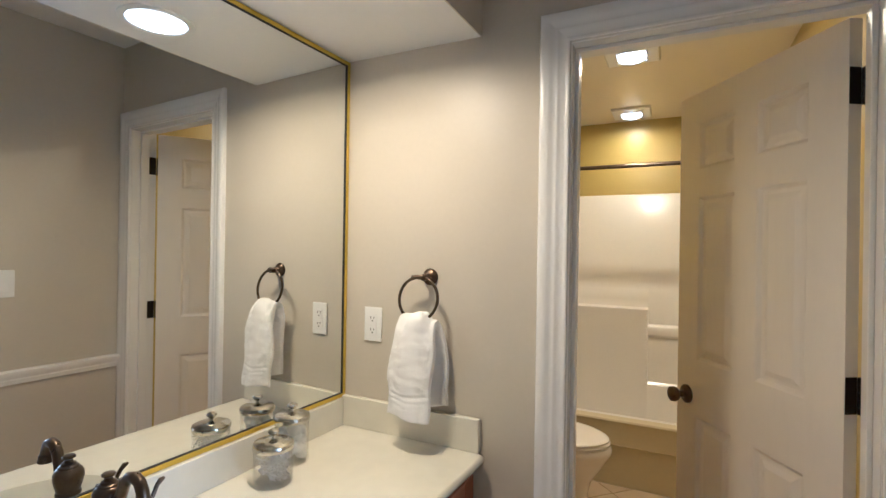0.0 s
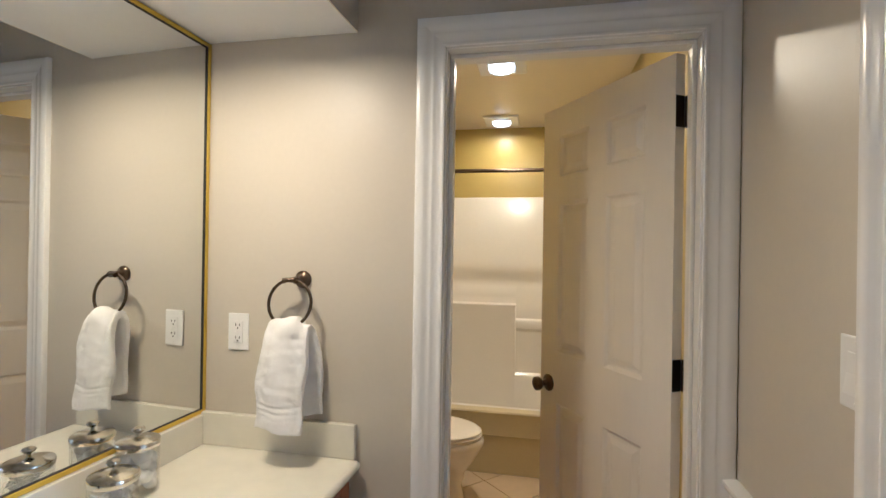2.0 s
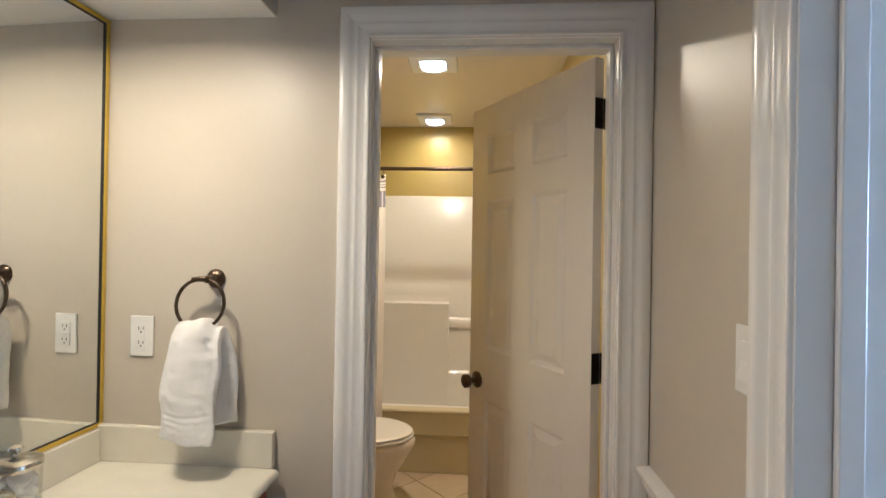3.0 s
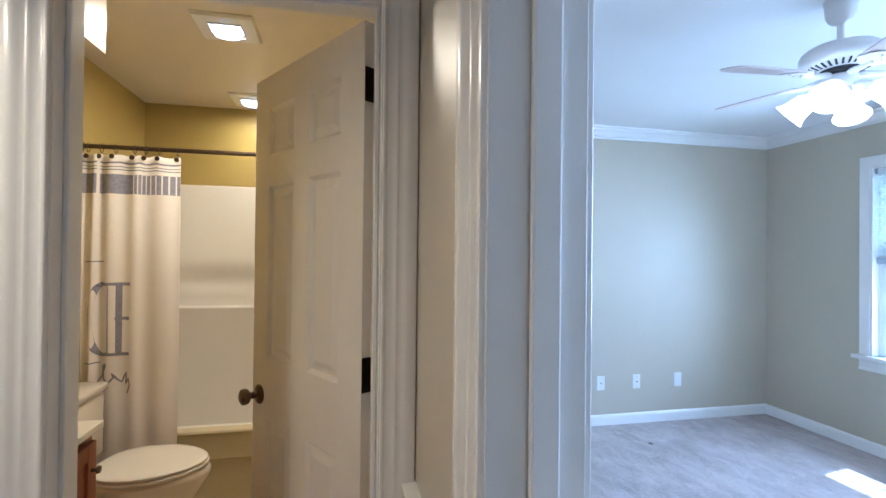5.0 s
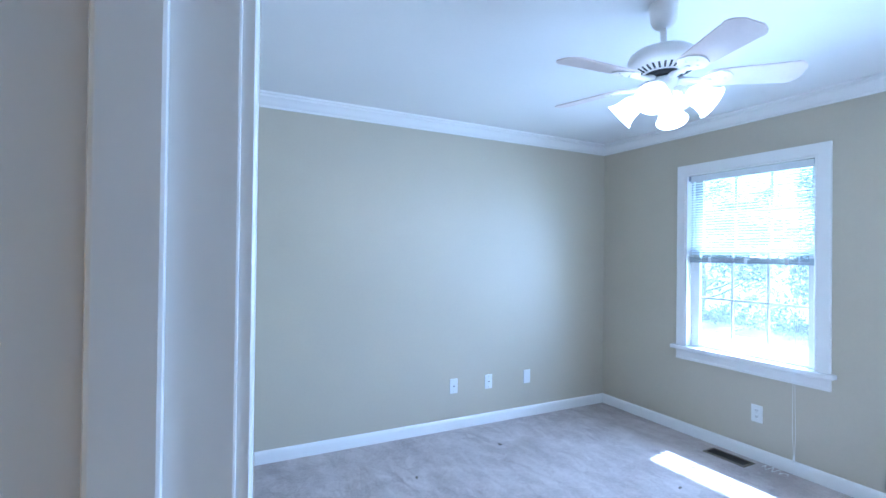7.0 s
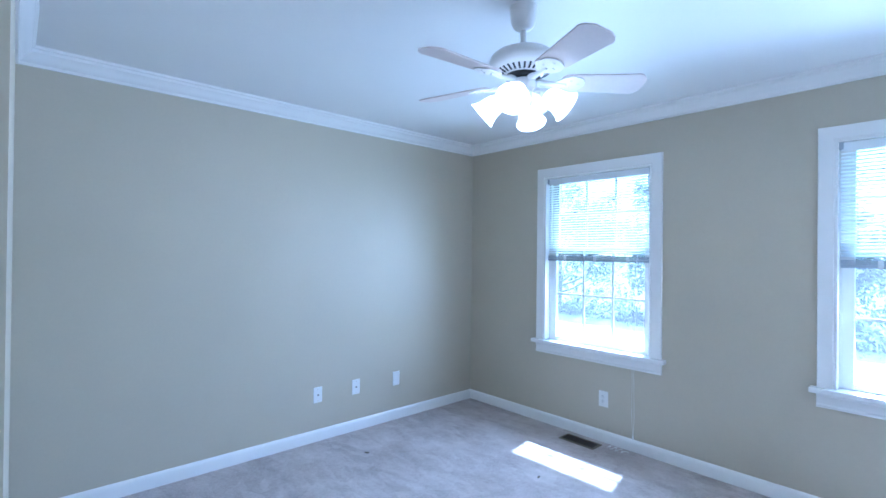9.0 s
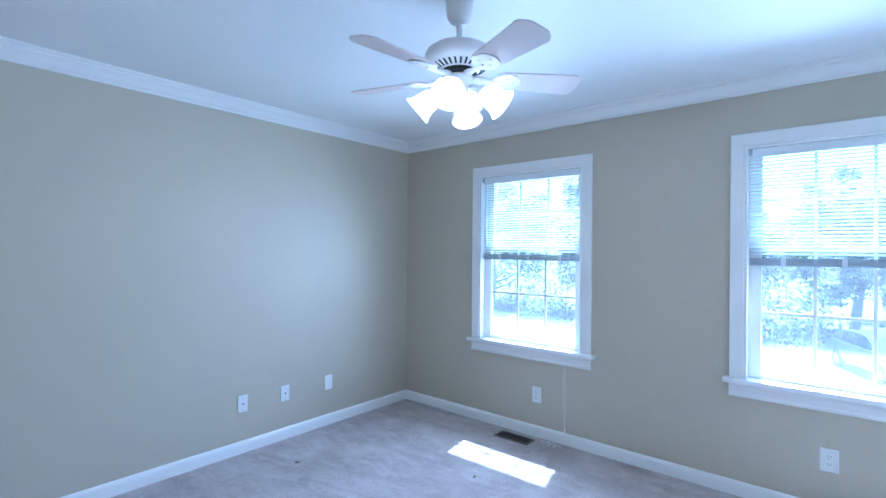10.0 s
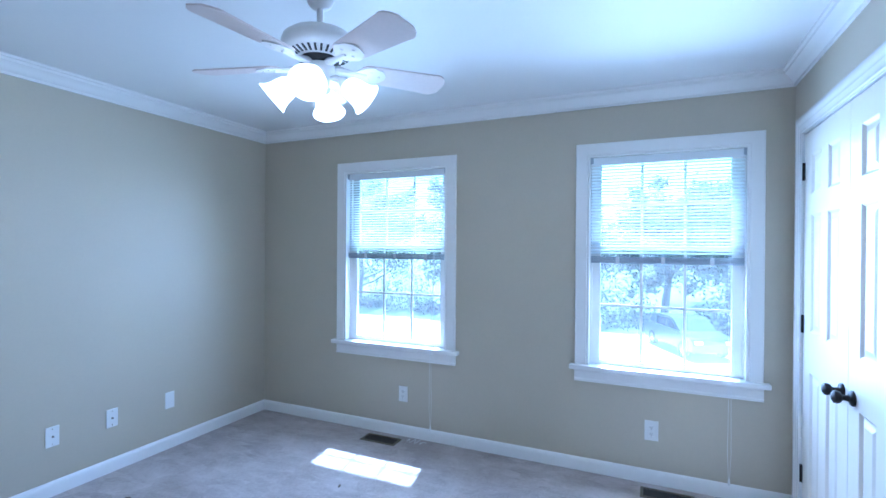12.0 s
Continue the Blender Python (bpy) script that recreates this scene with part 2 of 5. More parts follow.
def carpet_mat():
    m, n, l, b = node_mat("mauve_grey_carpet")
    tc = n.new("ShaderNodeTexCoord")

    def noise_tex(scale, detail, stretch=(1, 1, 1), turn=0.0):
        mp, t = n.new("ShaderNodeMapping"), n.new("ShaderNodeTexNoise")
        mp.inputs["Scale"].default_value = stretch
        mp.inputs["Rotation"].default_value = (0, 0, turn)
        t.inputs["Scale"].default_value, t.inputs["Detail"].default_value = scale, detail
        t.inputs["Distortion"].default_value = 1.2 if scale < 10 else 0.0
        l.new(tc.outputs["Object"], mp.inputs["Vector"])
        l.new(mp.outputs["Vector"], t.inputs["Vector"])
        return t.outputs["Fac"]

    nap = noise_tex(3.2, 5)
    streak = noise_tex(3.0, 2, (2.2, 0.9, 1), 0.25)
    pile = noise_tex(260, 3)
    tuft = noise_tex(70, 3)

    def blend(a, b2, k):
        q = n.new("ShaderNodeMix")
        q.inputs["Factor"].default_value = k
        l.new(a, q.inputs["A"])
        l.new(b2, q.inputs["B"])
        return q.outputs["Result"]

    # patches of pile brushed one way by the vacuum
    wmp, warp, vor, sep = n.new("ShaderNodeMapping"), n.new("ShaderNodeTexNoise"), n.new("ShaderNodeTexVoronoi"), n.new("ShaderNodeSeparateColor")
    wmp.inputs["Scale"].default_value, wmp.inputs["Rotation"].default_value = (3.4, 1.5, 1), (0, 0, 0.5)
    warp.inputs["Scale"].default_value = 2.5
    add = n.new("ShaderNodeVectorMath")
    add.operation = "MULTIPLY_ADD"
    add.inputs[1].default_value = (0.10, 0.10, 0)
    l.new(tc.outputs["Object"], warp.inputs["Vector"])
    l.new(warp.outputs["Color"], add.inputs[0])
    l.new(tc.outputs["Object"], add.inputs[2])
    l.new(add.outputs[0], wmp.inputs["Vector"])
    l.new(wmp.outputs[0], vor.inputs["Vector"])
    l.new(vor.outputs["Color"], sep.inputs[0])
    brushed = n.new("ShaderNodeMapRange")
    brushed.inputs["To Min"].default_value, brushed.inputs["To Max"].default_value = 0.38, 0.62
    l.new(sep.outputs[0], brushed.inputs["Value"])
    f = blend(blend(blend(nap, streak, 0.35), brushed.outputs[0], 0.42), blend(tuft, pile, 0.5), 0.35)
    ramp = n.new("ShaderNodeValToRGB")
    e = ramp.color_ramp.elements
    e[0].position, e[1].position = 0.39, 0.62
    e[0].color, e[1].color = (0.33, 0.282, 0.255, 1), (0.62, 0.56, 0.53, 1)
    l.new(f, ramp.inputs["Fac"])
    l.new(ramp.outputs["Color"], b.inputs["Base Color"])
    b.inputs["Roughness"].default_value = 1.0
    b.inputs["Specular IOR Level"].default_value = 0.08
    b.inputs["Sheen Weight"].default_value = 0.25
    bp = n.new("ShaderNodeBump")
    bp.inputs["Strength"].default_value, bp.inputs["Distance"].default_value = 0.9, 0.006
    l.new(blend(tuft, pile, 0.6), bp.inputs["Height"])
    bp2 = n.new("ShaderNodeBump")
    bp2.inputs["Strength"].default_value, bp2.inputs["Distance"].default_value = 0.5, 0.02
    l.new(streak, bp2.inputs["Height"])
    l.new(bp.outputs["Normal"], bp2.inputs["Normal"])
    l.new(bp2.outputs["Normal"], b.inputs["Normal"])
    return m


CARPET = carpet_mat()


# ---- mesh helpers ----
def box(bm, x0, y0, z0, x1, y1, z1, bevel=0.0, seg=2):
    g = bmesh.ops.create_cube(bm, size=1)
    vs = g["verts"]
    for v in vs:
        v.co = Vector(((x0 + x1) / 2 + v.co.x * (x1 - x0), (y0 + y1) / 2 + v.co.y * (y1 - y0), (z0 + z1) / 2 + v.co.z * (z1 - z0)))
    if bevel:
        es = list({e for v in vs for e in v.link_edges})
        bmesh.ops.bevel(bm, geom=es, offset=bevel, segments=seg, affect="EDGES", profile=0.5)
    return bm


def lathe(bm, prof, seg=24, m=None, squash=(1, 1)):
    """Turns a profile of (radius, height) round the z axis of m."""
    m = m or Matrix()
    rings = []
    for r, z in prof:
        if r < 1e-6:
            rings.append([bm.verts.new(m @ Vector((0, 0, z)))])
        else:
            rings.append([bm.verts.new(m @ Vector((r * squash[0] * math.cos(a), r * squash[1] * math.sin(a), z)))
                          for a in (2 * math.pi * i / seg for i in range(seg))])
    for p, q in zip(rings, rings[1:]):
        for i in range(seg):
            j = (i + 1) % seg
            if len(p) == 1 and len(q) == 1:
                continue
            if len(p) == 1:
                bm.faces.new((p[0], q[i], q[j]))
            elif len(q) == 1:
                bm.faces.new((p[i], p[j], q[0]))
            else:
                bm.faces.new((p[i], p[j], q[j], q[i]))
    return bm


def tube(bm, pts, radius, seg=10, closed=False):
    """A round tube along points; radius is a number or one for each point."""
    pts = [Vector(p) for p in pts]
    n = len(pts)
    radii = radius if isinstance(radius, (list, tuple)) else [radius] * n
    rings, up = [], None
    for i, p in enumerate(pts):
        a = pts[(i - 1) % n] if (closed or i) else p
        b = pts[(i + 1) % n] if (closed or i < n - 1) else p
        d = (b - a).normalized()
        if up is None:
            up = d.orthogonal().normalized()
        up = (up - d * up.dot(d)).normalized()
        side = d.cross(up)
        rings.append([bm.verts.new(p + radii[i] * (math.cos(t) * up + math.sin(t) * side)) for t in (2 * math.pi * k / seg for k in range(seg))])
    pairs = list(zip(rings, rings[1:])) + ([(rings[-1], rings[0])] if closed else [])
    for p, q in pairs:
        off = 0
        if closed and p is rings[-1]:
            off = min(range(seg), key=lambda s: (p[0].co - q[s].co).length)
        for i in range(seg):
            j = (i + 1) % seg
            bm.faces.new((p[i], p[j], q[(j + off) % seg], q[(i + off) % seg]))
    if not closed:
        bm.faces.new(rings[0][::-1])
        bm.faces.new(rings[-1])
    return bm


def prism(bm, prof, o, U, V, W, length, m0=0.0, m1=0.0):
    """A moulding of profile (u, v) that runs along W; m0 and m1 shear its ends into mitres."""
    o, U, V, W = Vector(o), Vector(U), Vector(V), Vector(W)
    a = [bm.verts.new(o + U * u + V * v + W * (m0 * u)) for u, v in prof]
    b = [bm.verts.new(o + U * u + V * v + W * (length + m1 * u)) for u, v in prof]
    for i in range(len(prof)):
        j = (i + 1) % len(prof)
        bm.faces.new((a[i], a[j], b[j], b[i]))
    bm.faces.new(a[::-1])
    bm.faces.new(b)
    return bm


def rect_rings(bm, rings):
    """Nested rectangles (x0, z0, x1, z1, y), joined by faces and capped at the last."""
    rows = [[bm.verts.new((x, y, z)) for x, z in ((x0, z0), (x1, z0), (x1, z1), (x0, z1))] for x0, z0, x1, z1, y in rings]
    for p, q in zip(rows, rows[1:]):
        for i in range(4):
            j = (i + 1) % 4
            bm.faces.new((p[i], p[j], q[j], q[i]))
    bm.faces.new(rows[-1])


def finish(name, bm, material, smooth=None):
    bmesh.ops.recalc_face_normals(bm, faces=bm.faces)
    me = bpy.data.meshes.new(name)
    bm.to_mesh(me)
    bm.free()
    for m in (material if isinstance(material, (list, tuple)) else [material]):
        me.materials.append(m)
    if smooth is not None:
        me.shade_smooth()
        me.set_sharp_from_angle(angle=radians(smooth))
    return me


def thing(name, bm, material, label="", category="", group="", kind="", smooth=None, at=None):
    ob = new(name, finish(name, bm, material, smooth))
    if at is not None:
        ob.matrix_world = at
    return tagged(ob, label, category, group, kind)


def part(name, bm, material, parent, label="", smooth=None, at=None):
    ob = new(name, finish(name, bm, material, smooth))
    ob.parent = parent
    if at is not None:
        ob.matrix_basis = at
    return tagged(ob, label)


def empty(name, label="", category="", group="", kind="", at=None):
    ob = new(name)
    ob.empty_display_size = 0.1
    if at is not None:
        ob.matrix_world = at
    return tagged(ob, label, category, group, kind)


def B(*boxes, bevel=0.0):
    bm = bmesh.new()
    for b in boxes:
        box(bm, *b, bevel=bevel)
    return bm


def wall(name, boxes, pick, label):
    """A wall of butted blocks; pick(centre, normal) names the paint of each face."""
    bm = B(*boxes)
    bmesh.ops.recalc_face_normals(bm, faces=bm.faces)
    mats = []
    for f in bm.faces:
        m = pick(f.calc_center_median(), f.normal)
        if m not in mats:
            mats.append(m)
        f.material_index = mats.index(m)
    return thing(name, bm, mats, label, "wall", kind="structure")


# ---- plan ----
XM = -1.535            # wall of the two vanities
CEIL_Z = 2.43
Y_SOUTH = -2.70        # end of the vanity room behind the camera
BX0, BX1, BY0, BY1 = 0.111, 3.49, -1.45, 2.365   # bedroom
XE = -0.001            # vanity face of the wall to the bedroom
XCH = 0.215            # face of the boxed-out part of the bedroom's west wall
BATH_Y0, BATH_Y1 = 0.115, 2.55
DXL, DXR, DZ = -0.760, -0.091, 2.003             # bath doorway
OY0, OY1, OZ = -1.36, -0.592, 2.03               # bedroom doorway
W1 = (0.635, 1.502)
W2 = (-1.230, -0.371)
WZ0, WZ1 = 0.705, 2.03
EXT = 0.16
CX0, CX1, CZ = 2.080, 3.318, 2.045               # closet doorway
J = 0.018

SKEW = pose(XM, 0, 0, 0, 0, -2.3) @ pose(-XM, 0, 0)   # the vanity wall runs a little out of square


wall("wall_bath_door", [(XM, 0, 0, DXL - J, 0.115, CEIL_Z), (DXL - J, 0, DZ + J, DXR + J, 0.115, CEIL_Z), (DXR + J, 0, 0, 0, 0.115, CEIL_Z)],
     lambda c, n: BATH_WALL if n.y > 0.5 else VAN_WALL, "greige painted wall with a doorway to the bath")
wall("wall_east", [(XE, Y_SOUTH, 0, BX0, OY0 - J, CEIL_Z), (XE, OY0 - J, OZ + J, BX0, OY1 + J, CEIL_Z), (XE, OY1 + J, 0, BX0, 0.0, CEIL_Z), (0, 0.0, 0, BX0, 0.05, CEIL_Z), (0, 0.05, 0, BX0, BATH_Y1 + 0.1, CEIL_Z)],
     lambda c, n: BED_WALL if n.x > 0.5 else (BATH_WALL if c.y > 0.5 and n.x < -0.5 else VAN_WALL), "painted wall between vanity room and bedroom")
wall("wall_vanity", [(XM - 0.1, Y_SOUTH, 0, XM, 0.0, CEIL_Z)], lambda c, n: VAN_WALL, "painted wall behind the vanity mirror").matrix_world = SKEW
wall("wall_bath_west", [(XM - 0.1, 0.0, 0, XM, BATH_Y1 + 0.1, CEIL_Z)], lambda c, n: VAN_WALL, "painted wall behind the bath")
wall("wall_bath_left", [(XM, BATH_Y0, 0, XM + 0.004, BATH_Y1, CEIL_Z)], lambda c, n: BATH_WALL, "mustard painted bath wall")
wall("wall_bath_right", [(-0.004, BATH_Y0, 0, 0, BATH_Y1, CEIL_Z)], lambda c, n: BATH_WALL, "mustard painted bath wall behind the door")
wall("wall_bath_back", [(XM, BATH_Y1, 0, 0, BATH_Y1 + 0.1, CEIL_Z)], lambda c, n: BATH_WALL, "mustard painted wall above the tub")
wall("wall_vanity_south", [(XM - 0.1, Y_SOUTH - 0.1, 0, BX0, Y_SOUTH, CEIL_Z)], lambda c, n: VAN_WALL, "plain painted wall closing the vanity room")
wall("wall_bed_west", [(BX0, 0.30, 0, XCH, BY1, CEIL_Z)], lambda c, n: BED_WALL, "khaki painted boxed-out bedroom wall")
wall("wall_bed_north", [(BX0, BY1, 0, BX1 + EXT, BY1 + 0.12, CEIL_Z)], lambda c, n: BED_WALL, "khaki painted wall with three plates near the floor")
wall("wall_bed_south", [(BX0, BY0 - 0.12, 0, CX0 - J, BY0, CEIL_Z), (CX0 - J, BY0 - 0.12, CZ + J, CX1 + J, BY0, CEIL_Z), (CX1 + J, BY0 - 0.12, 0, BX1 + EXT, BY0, CEIL_Z)],
     lambda c, n: BED_WALL, "khaki painted wall with the closet doorway")
wall("wall_closet", [(CX0 - 0.3, BY0 - 0.8, 0, CX1 + 0.3, BY0 - 0.7, CEIL_Z), (CX0 - 0.4, BY0 - 0.8, 0, CX0 - 0.3, BY0 - 0.12, CEIL_Z), (CX1 + 0.3, BY0 - 0.8, 0, CX1 + 0.4, BY0 - 0.12, CEIL_Z)],
     lambda c, n: BED_WALL, "plain painted walls inside the closet")
wall("wall_windows", [(BX1, BY0, 0, BX1 + EXT, W2[0] - J, CEIL_Z), (BX1, W2[0] - J, 0, BX1 + EXT, W2[1] + J, WZ0 - 0.03), (BX1, W2[0] - J, WZ1 + J, BX1 + EXT, W2[1] + J, CEIL_Z),
                      (BX1, W2[1] + J, 0, BX1 + EXT, W1[0] - J, CEIL_Z), (BX1, W1[0] - J, 0, BX1 + EXT, W1[1] + J, WZ0 - 0.03), (BX1, W1[0] - J, WZ1 + J, BX1 + EXT, W1[1] + J, CEIL_Z),
                      (BX1, W1[1] + J, 0, BX1 + EXT, BY1, CEIL_Z)], lambda c, n: SIDING if n.x > 0.5 else BED_WALL, "khaki painted wall with two windows")

thing("ceiling_vanity", B((XM - 0.1, Y_SOUTH, CEIL_Z, BX0 - 0.05, 0.0575, CEIL_Z + 0.1)), CEIL, "white painted ceiling over the vanity", "ceiling", kind="structure")
thing("ceiling_bath", B((XM - 0.1, 0.0575, CEIL_Z, BX0 - 0.05, BATH_Y1 + 0.1, CEIL_Z + 0.1)), BATH_CEIL, "cream painted bath ceiling", "ceiling", kind="structure")
thing("ceiling_bedroom", B((BX0 - 0.05, BY0 - 0.82, CEIL_Z, BX1 + EXT, BY1 + 0.12, CEIL_Z + 0.1)), CEIL, "white painted bedroom ceiling", "ceiling", kind="structure")
thing("ceiling_soffit_1", B((XM, Y_SOUTH, 2.072, -1.037, 0.03, CEIL_Z)), CEIL, "white painted soffit over the vanity mirror", "soffit", kind="structure", at=SKEW)
thing("soffit_fascia", B((-1.037, Y_SOUTH, 2.072, -1.033, 0.03, CEIL_Z)), VAN_WALL, "greige painted front of the soffit", "soffit", kind="structure", at=SKEW)
thing("ceiling_soffit_2", B((XM + 0.004, BATH_Y0, 2.088, -0.998, 0.76, CEIL_Z)), BATH_CEIL, "cream painted soffit over the bath vanity", "soffit", kind="structure")
# unseen eave, added to bound the sunlight through the windows
thing("unseen_eave", B((BX1 + EXT, BY0 - 1.5, 2.50, BX1 + EXT + 0.06, BY1 + 1.5, 2.62)), SIDING, "unseen white eave added above the windows", "eave", kind="structure")

floor_bed = thing("floor_bedroom", B((BX0 - 0.05, BY0 - 0.82, -0.1, BX1 + EXT, BY1 + 0.12, 0.020)), CARPET, "mauve-grey cut-pile carpet with vacuum marks", "carpet", kind="structure")
floor_bath = thing("floor_bath", B((XM - 0.1, Y_SOUTH, -0.1, BX0 - 0.05, BATH_Y1 + 0.1, -0.006)), GROUT, "beige ceramic tile floor laid on the diagonal", "floor", kind="structure")

# baseboards, crown, casings
BASE = [(0, 0), (0.014, 0), (0.014, 0.078), (0.011, 0.090), (0.006, 0.100), (0, 0.104)]
CROWN = [(0, 0), (0.010, 0), (0.012, 0.014), (0.020, 0.018), (0.032, 0.036), (0.052, 0.056), (0.060, 0.060), (0.062, 0.074), (0.072, 0.078), (0.074, 0.090), (0, 0.090)]
RAIL = [(0, 0), (0.012, 0), (0.014, 0.010), (0.020, 0.018), (0.020, 0.026), (0.030, 0.040), (0.034, 0.050), (0.034, 0.058), (0.020, 0.062), (0, 0.062)]
CAS = [(0, 0), (0, 0.0105), (0.002, 0.0125), (0.006, 0.0130), (0.010, 0.0125), (0.012, 0.0115), (0.030, 0.0125), (0.034, 0.0145), (0.038, 0.0148), (0.041, 0.0140), (0.050, 0.0155), (0.056, 0.0180), (0.062, 0.0195),
       (0.078, 0.0195), (0.082, 0.0180), (0.084, 0.015), (0.084, 0)]


def run(name, prof, p, q, U, label, category, m0=0.0, m1=0.0, z=0.0):
    """A moulding along the foot or head of a wall from p to q, facing U."""
    p, q = Vector((*p, z)), Vector((*q, z))
    bm = prism(bmesh.new(), prof, p, U, (0, 0, 1), (q - p).normalized(), (q - p).length, m0, m1)
    return thing(name, bm, TRIM, label, category, kind="structure", smooth=30)


for p, q, U, a, b in (((XCH, BY1), (BX1, BY1), (0, -1, 0), 1, -1), ((BX1, BY1), (BX1, BY0), (-1, 0, 0), 1, -1),
                      ((BX1, BY0), (CX1 + 0.084, BY0), (0, 1, 0), 1, 0), ((CX0 - 0.084, BY0), (BX0, BY0), (0, 1, 0), 0, -1),
                      ((XCH, 0.30), (XCH, BY1), (1, 0, 0), 0, -1), ((BX0, BY0), (BX0, OY0 - 0.09), (1, 0, 0), 1, 0), ((BX0, OY1 + 0.09), (BX0, 0.30), (1, 0, 0), 0, 0)):
    run("baseboard", BASE, p, q, U, "white painted baseboard along the carpet", "baseboard", a, b)
for p, q, U, a, b in (((XCH, BY1), (BX1, BY1), (0, -1, 0), 1, -1), ((BX1, BY1), (BX1, BY0), (-1, 0, 0), 1, -1), ((BX1, BY0), (BX0, BY0), (0, 1, 0), 1, -1),
                      ((XCH, 0.30), (XCH, BY1), (1, 0, 0), 0, -1), ((BX0, BY0), (BX0, 0.30), (1, 0, 0), 1, 0)):
    run("crown_trim", CROWN, p, q, U, "white painted crown moulding under the ceiling", "moulding", a, b, CEIL_Z - 0.090)
run("chair_rail_trim", RAIL, (XE, 0), (XE, OY1 + 0.09), (-1, 0, 0), "white painted chair rail beside the switch", "chair rail", 0, 0, 0.804)
run("baseboard", BASE, (XE, 0), (XE, OY1 + 0.09), (-1, 0, 0), "white painted baseboard", "baseboard")
run("baseboard", BASE, (-1.03, 0), (DXL - 0.084, 0), (0, -1, 0), "white painted baseboard", "baseboard")


def casing(name, label, o, along, out, width, height, depth=1.0):
    """Door casing of two legs and a head; o is the foot of the opening's first side, along runs across it, out leaves the wall."""
    o, a, n = Vector(o), Vector(along), Vector(out) * depth
    e = empty(name, label, "door casing", kind="structure")
    r, up = 0.004, Vector((0, 0, 1))
    part("leg", prism(bmesh.new(), CAS, o - a * r, -a, n, up, height + r, 0, 1), TRIM, e, smooth=35)
    part("leg", prism(bmesh.new(), CAS, o + a * (width + r), a, n, up, height + r, 0, 1), TRIM, e, smooth=35)
    part("head", prism(bmesh.new(), CAS, o - a * r + up * (height + r), up, n, a, width + 2 * r, -1, 1), TRIM, e, smooth=35)
    return e


casing("door_trim_bath", "white moulded casing round the bath doorway", (DXL, 0, 0), (1, 0, 0), (0, -1, 0), DXR - DXL, DZ)
casing("door_trim_vanity", "white moulded casing of the bedroom doorway", (XE, OY0, 0), (0, 1, 0), (-1, 0, 0), OY1 - OY0, OZ, 1.6)
casing("door_trim_bedroom", "white moulded casing of the vanity doorway", (BX0, OY0, 0), (0, 1, 0), (1, 0, 0), OY1 - OY0, OZ)
casing("door_trim_closet", "white moulded casing round the closet doors", (CX0, BY0, 0), (1, 0, 0), (0, 1, 0), CX1 - CX0, CZ)


def jamb(name, label, boxes, stops):
    ob = thing(name, B(*boxes, bevel=0.002), TRIM, label, "door jamb", kind="structure")
    for s in stops:
        part("stop", B(s, bevel=0.003), TRIM, ob)


jamb("door_jamb_bath", "white painted jamb of the bath doorway", [(DXL - J, -0.001, 0, DXL, 0.118, DZ), (DXR, -0.001, 0, DXR + J, 0.118, DZ), (DXL - J, -0.001, DZ, DXR + J, 0.118, DZ + J)],
     [(DXL, 0.038, 0, DXL + 0.012, 0.078, DZ - 0.012), (DXR - 0.012, 0.038, 0, DXR, 0.078, DZ - 0.012), (DXL, 0.038, DZ - 0.012, DXR, 0.078, DZ)])
jamb("door_jamb_bedroom", "white painted jamb of the bedroom doorway", [(XE - 0.013, OY0 - J, 0, BX0 + 0.003, OY0, OZ), (XE - 0.013, OY1, 0, BX0 + 0.003, OY1 + J, OZ), (XE - 0.013, OY0 - J, OZ, BX0 + 0.003, OY1 + J, OZ + J)],
     [(0.038, OY0, 0, 0.075, OY0 + 0.012, OZ - 0.012), (0.038, OY1 - 0.012, 0, 0.075, OY1, OZ - 0.012), (0.038, OY0, OZ - 0.012, 0.075, OY1, OZ)])
jamb("door_jamb_closet", "white painted jamb of the closet doorway", [(CX0 - J, BY0 - 0.12, 0, CX0, BY0 - 0.001, CZ), (CX1, BY0 - 0.12, 0, CX1 + J, BY0 - 0.001, CZ), (CX0 - J, BY0 - 0.12, CZ, CX1 + J, BY0 - 0.001, CZ + J)], [])


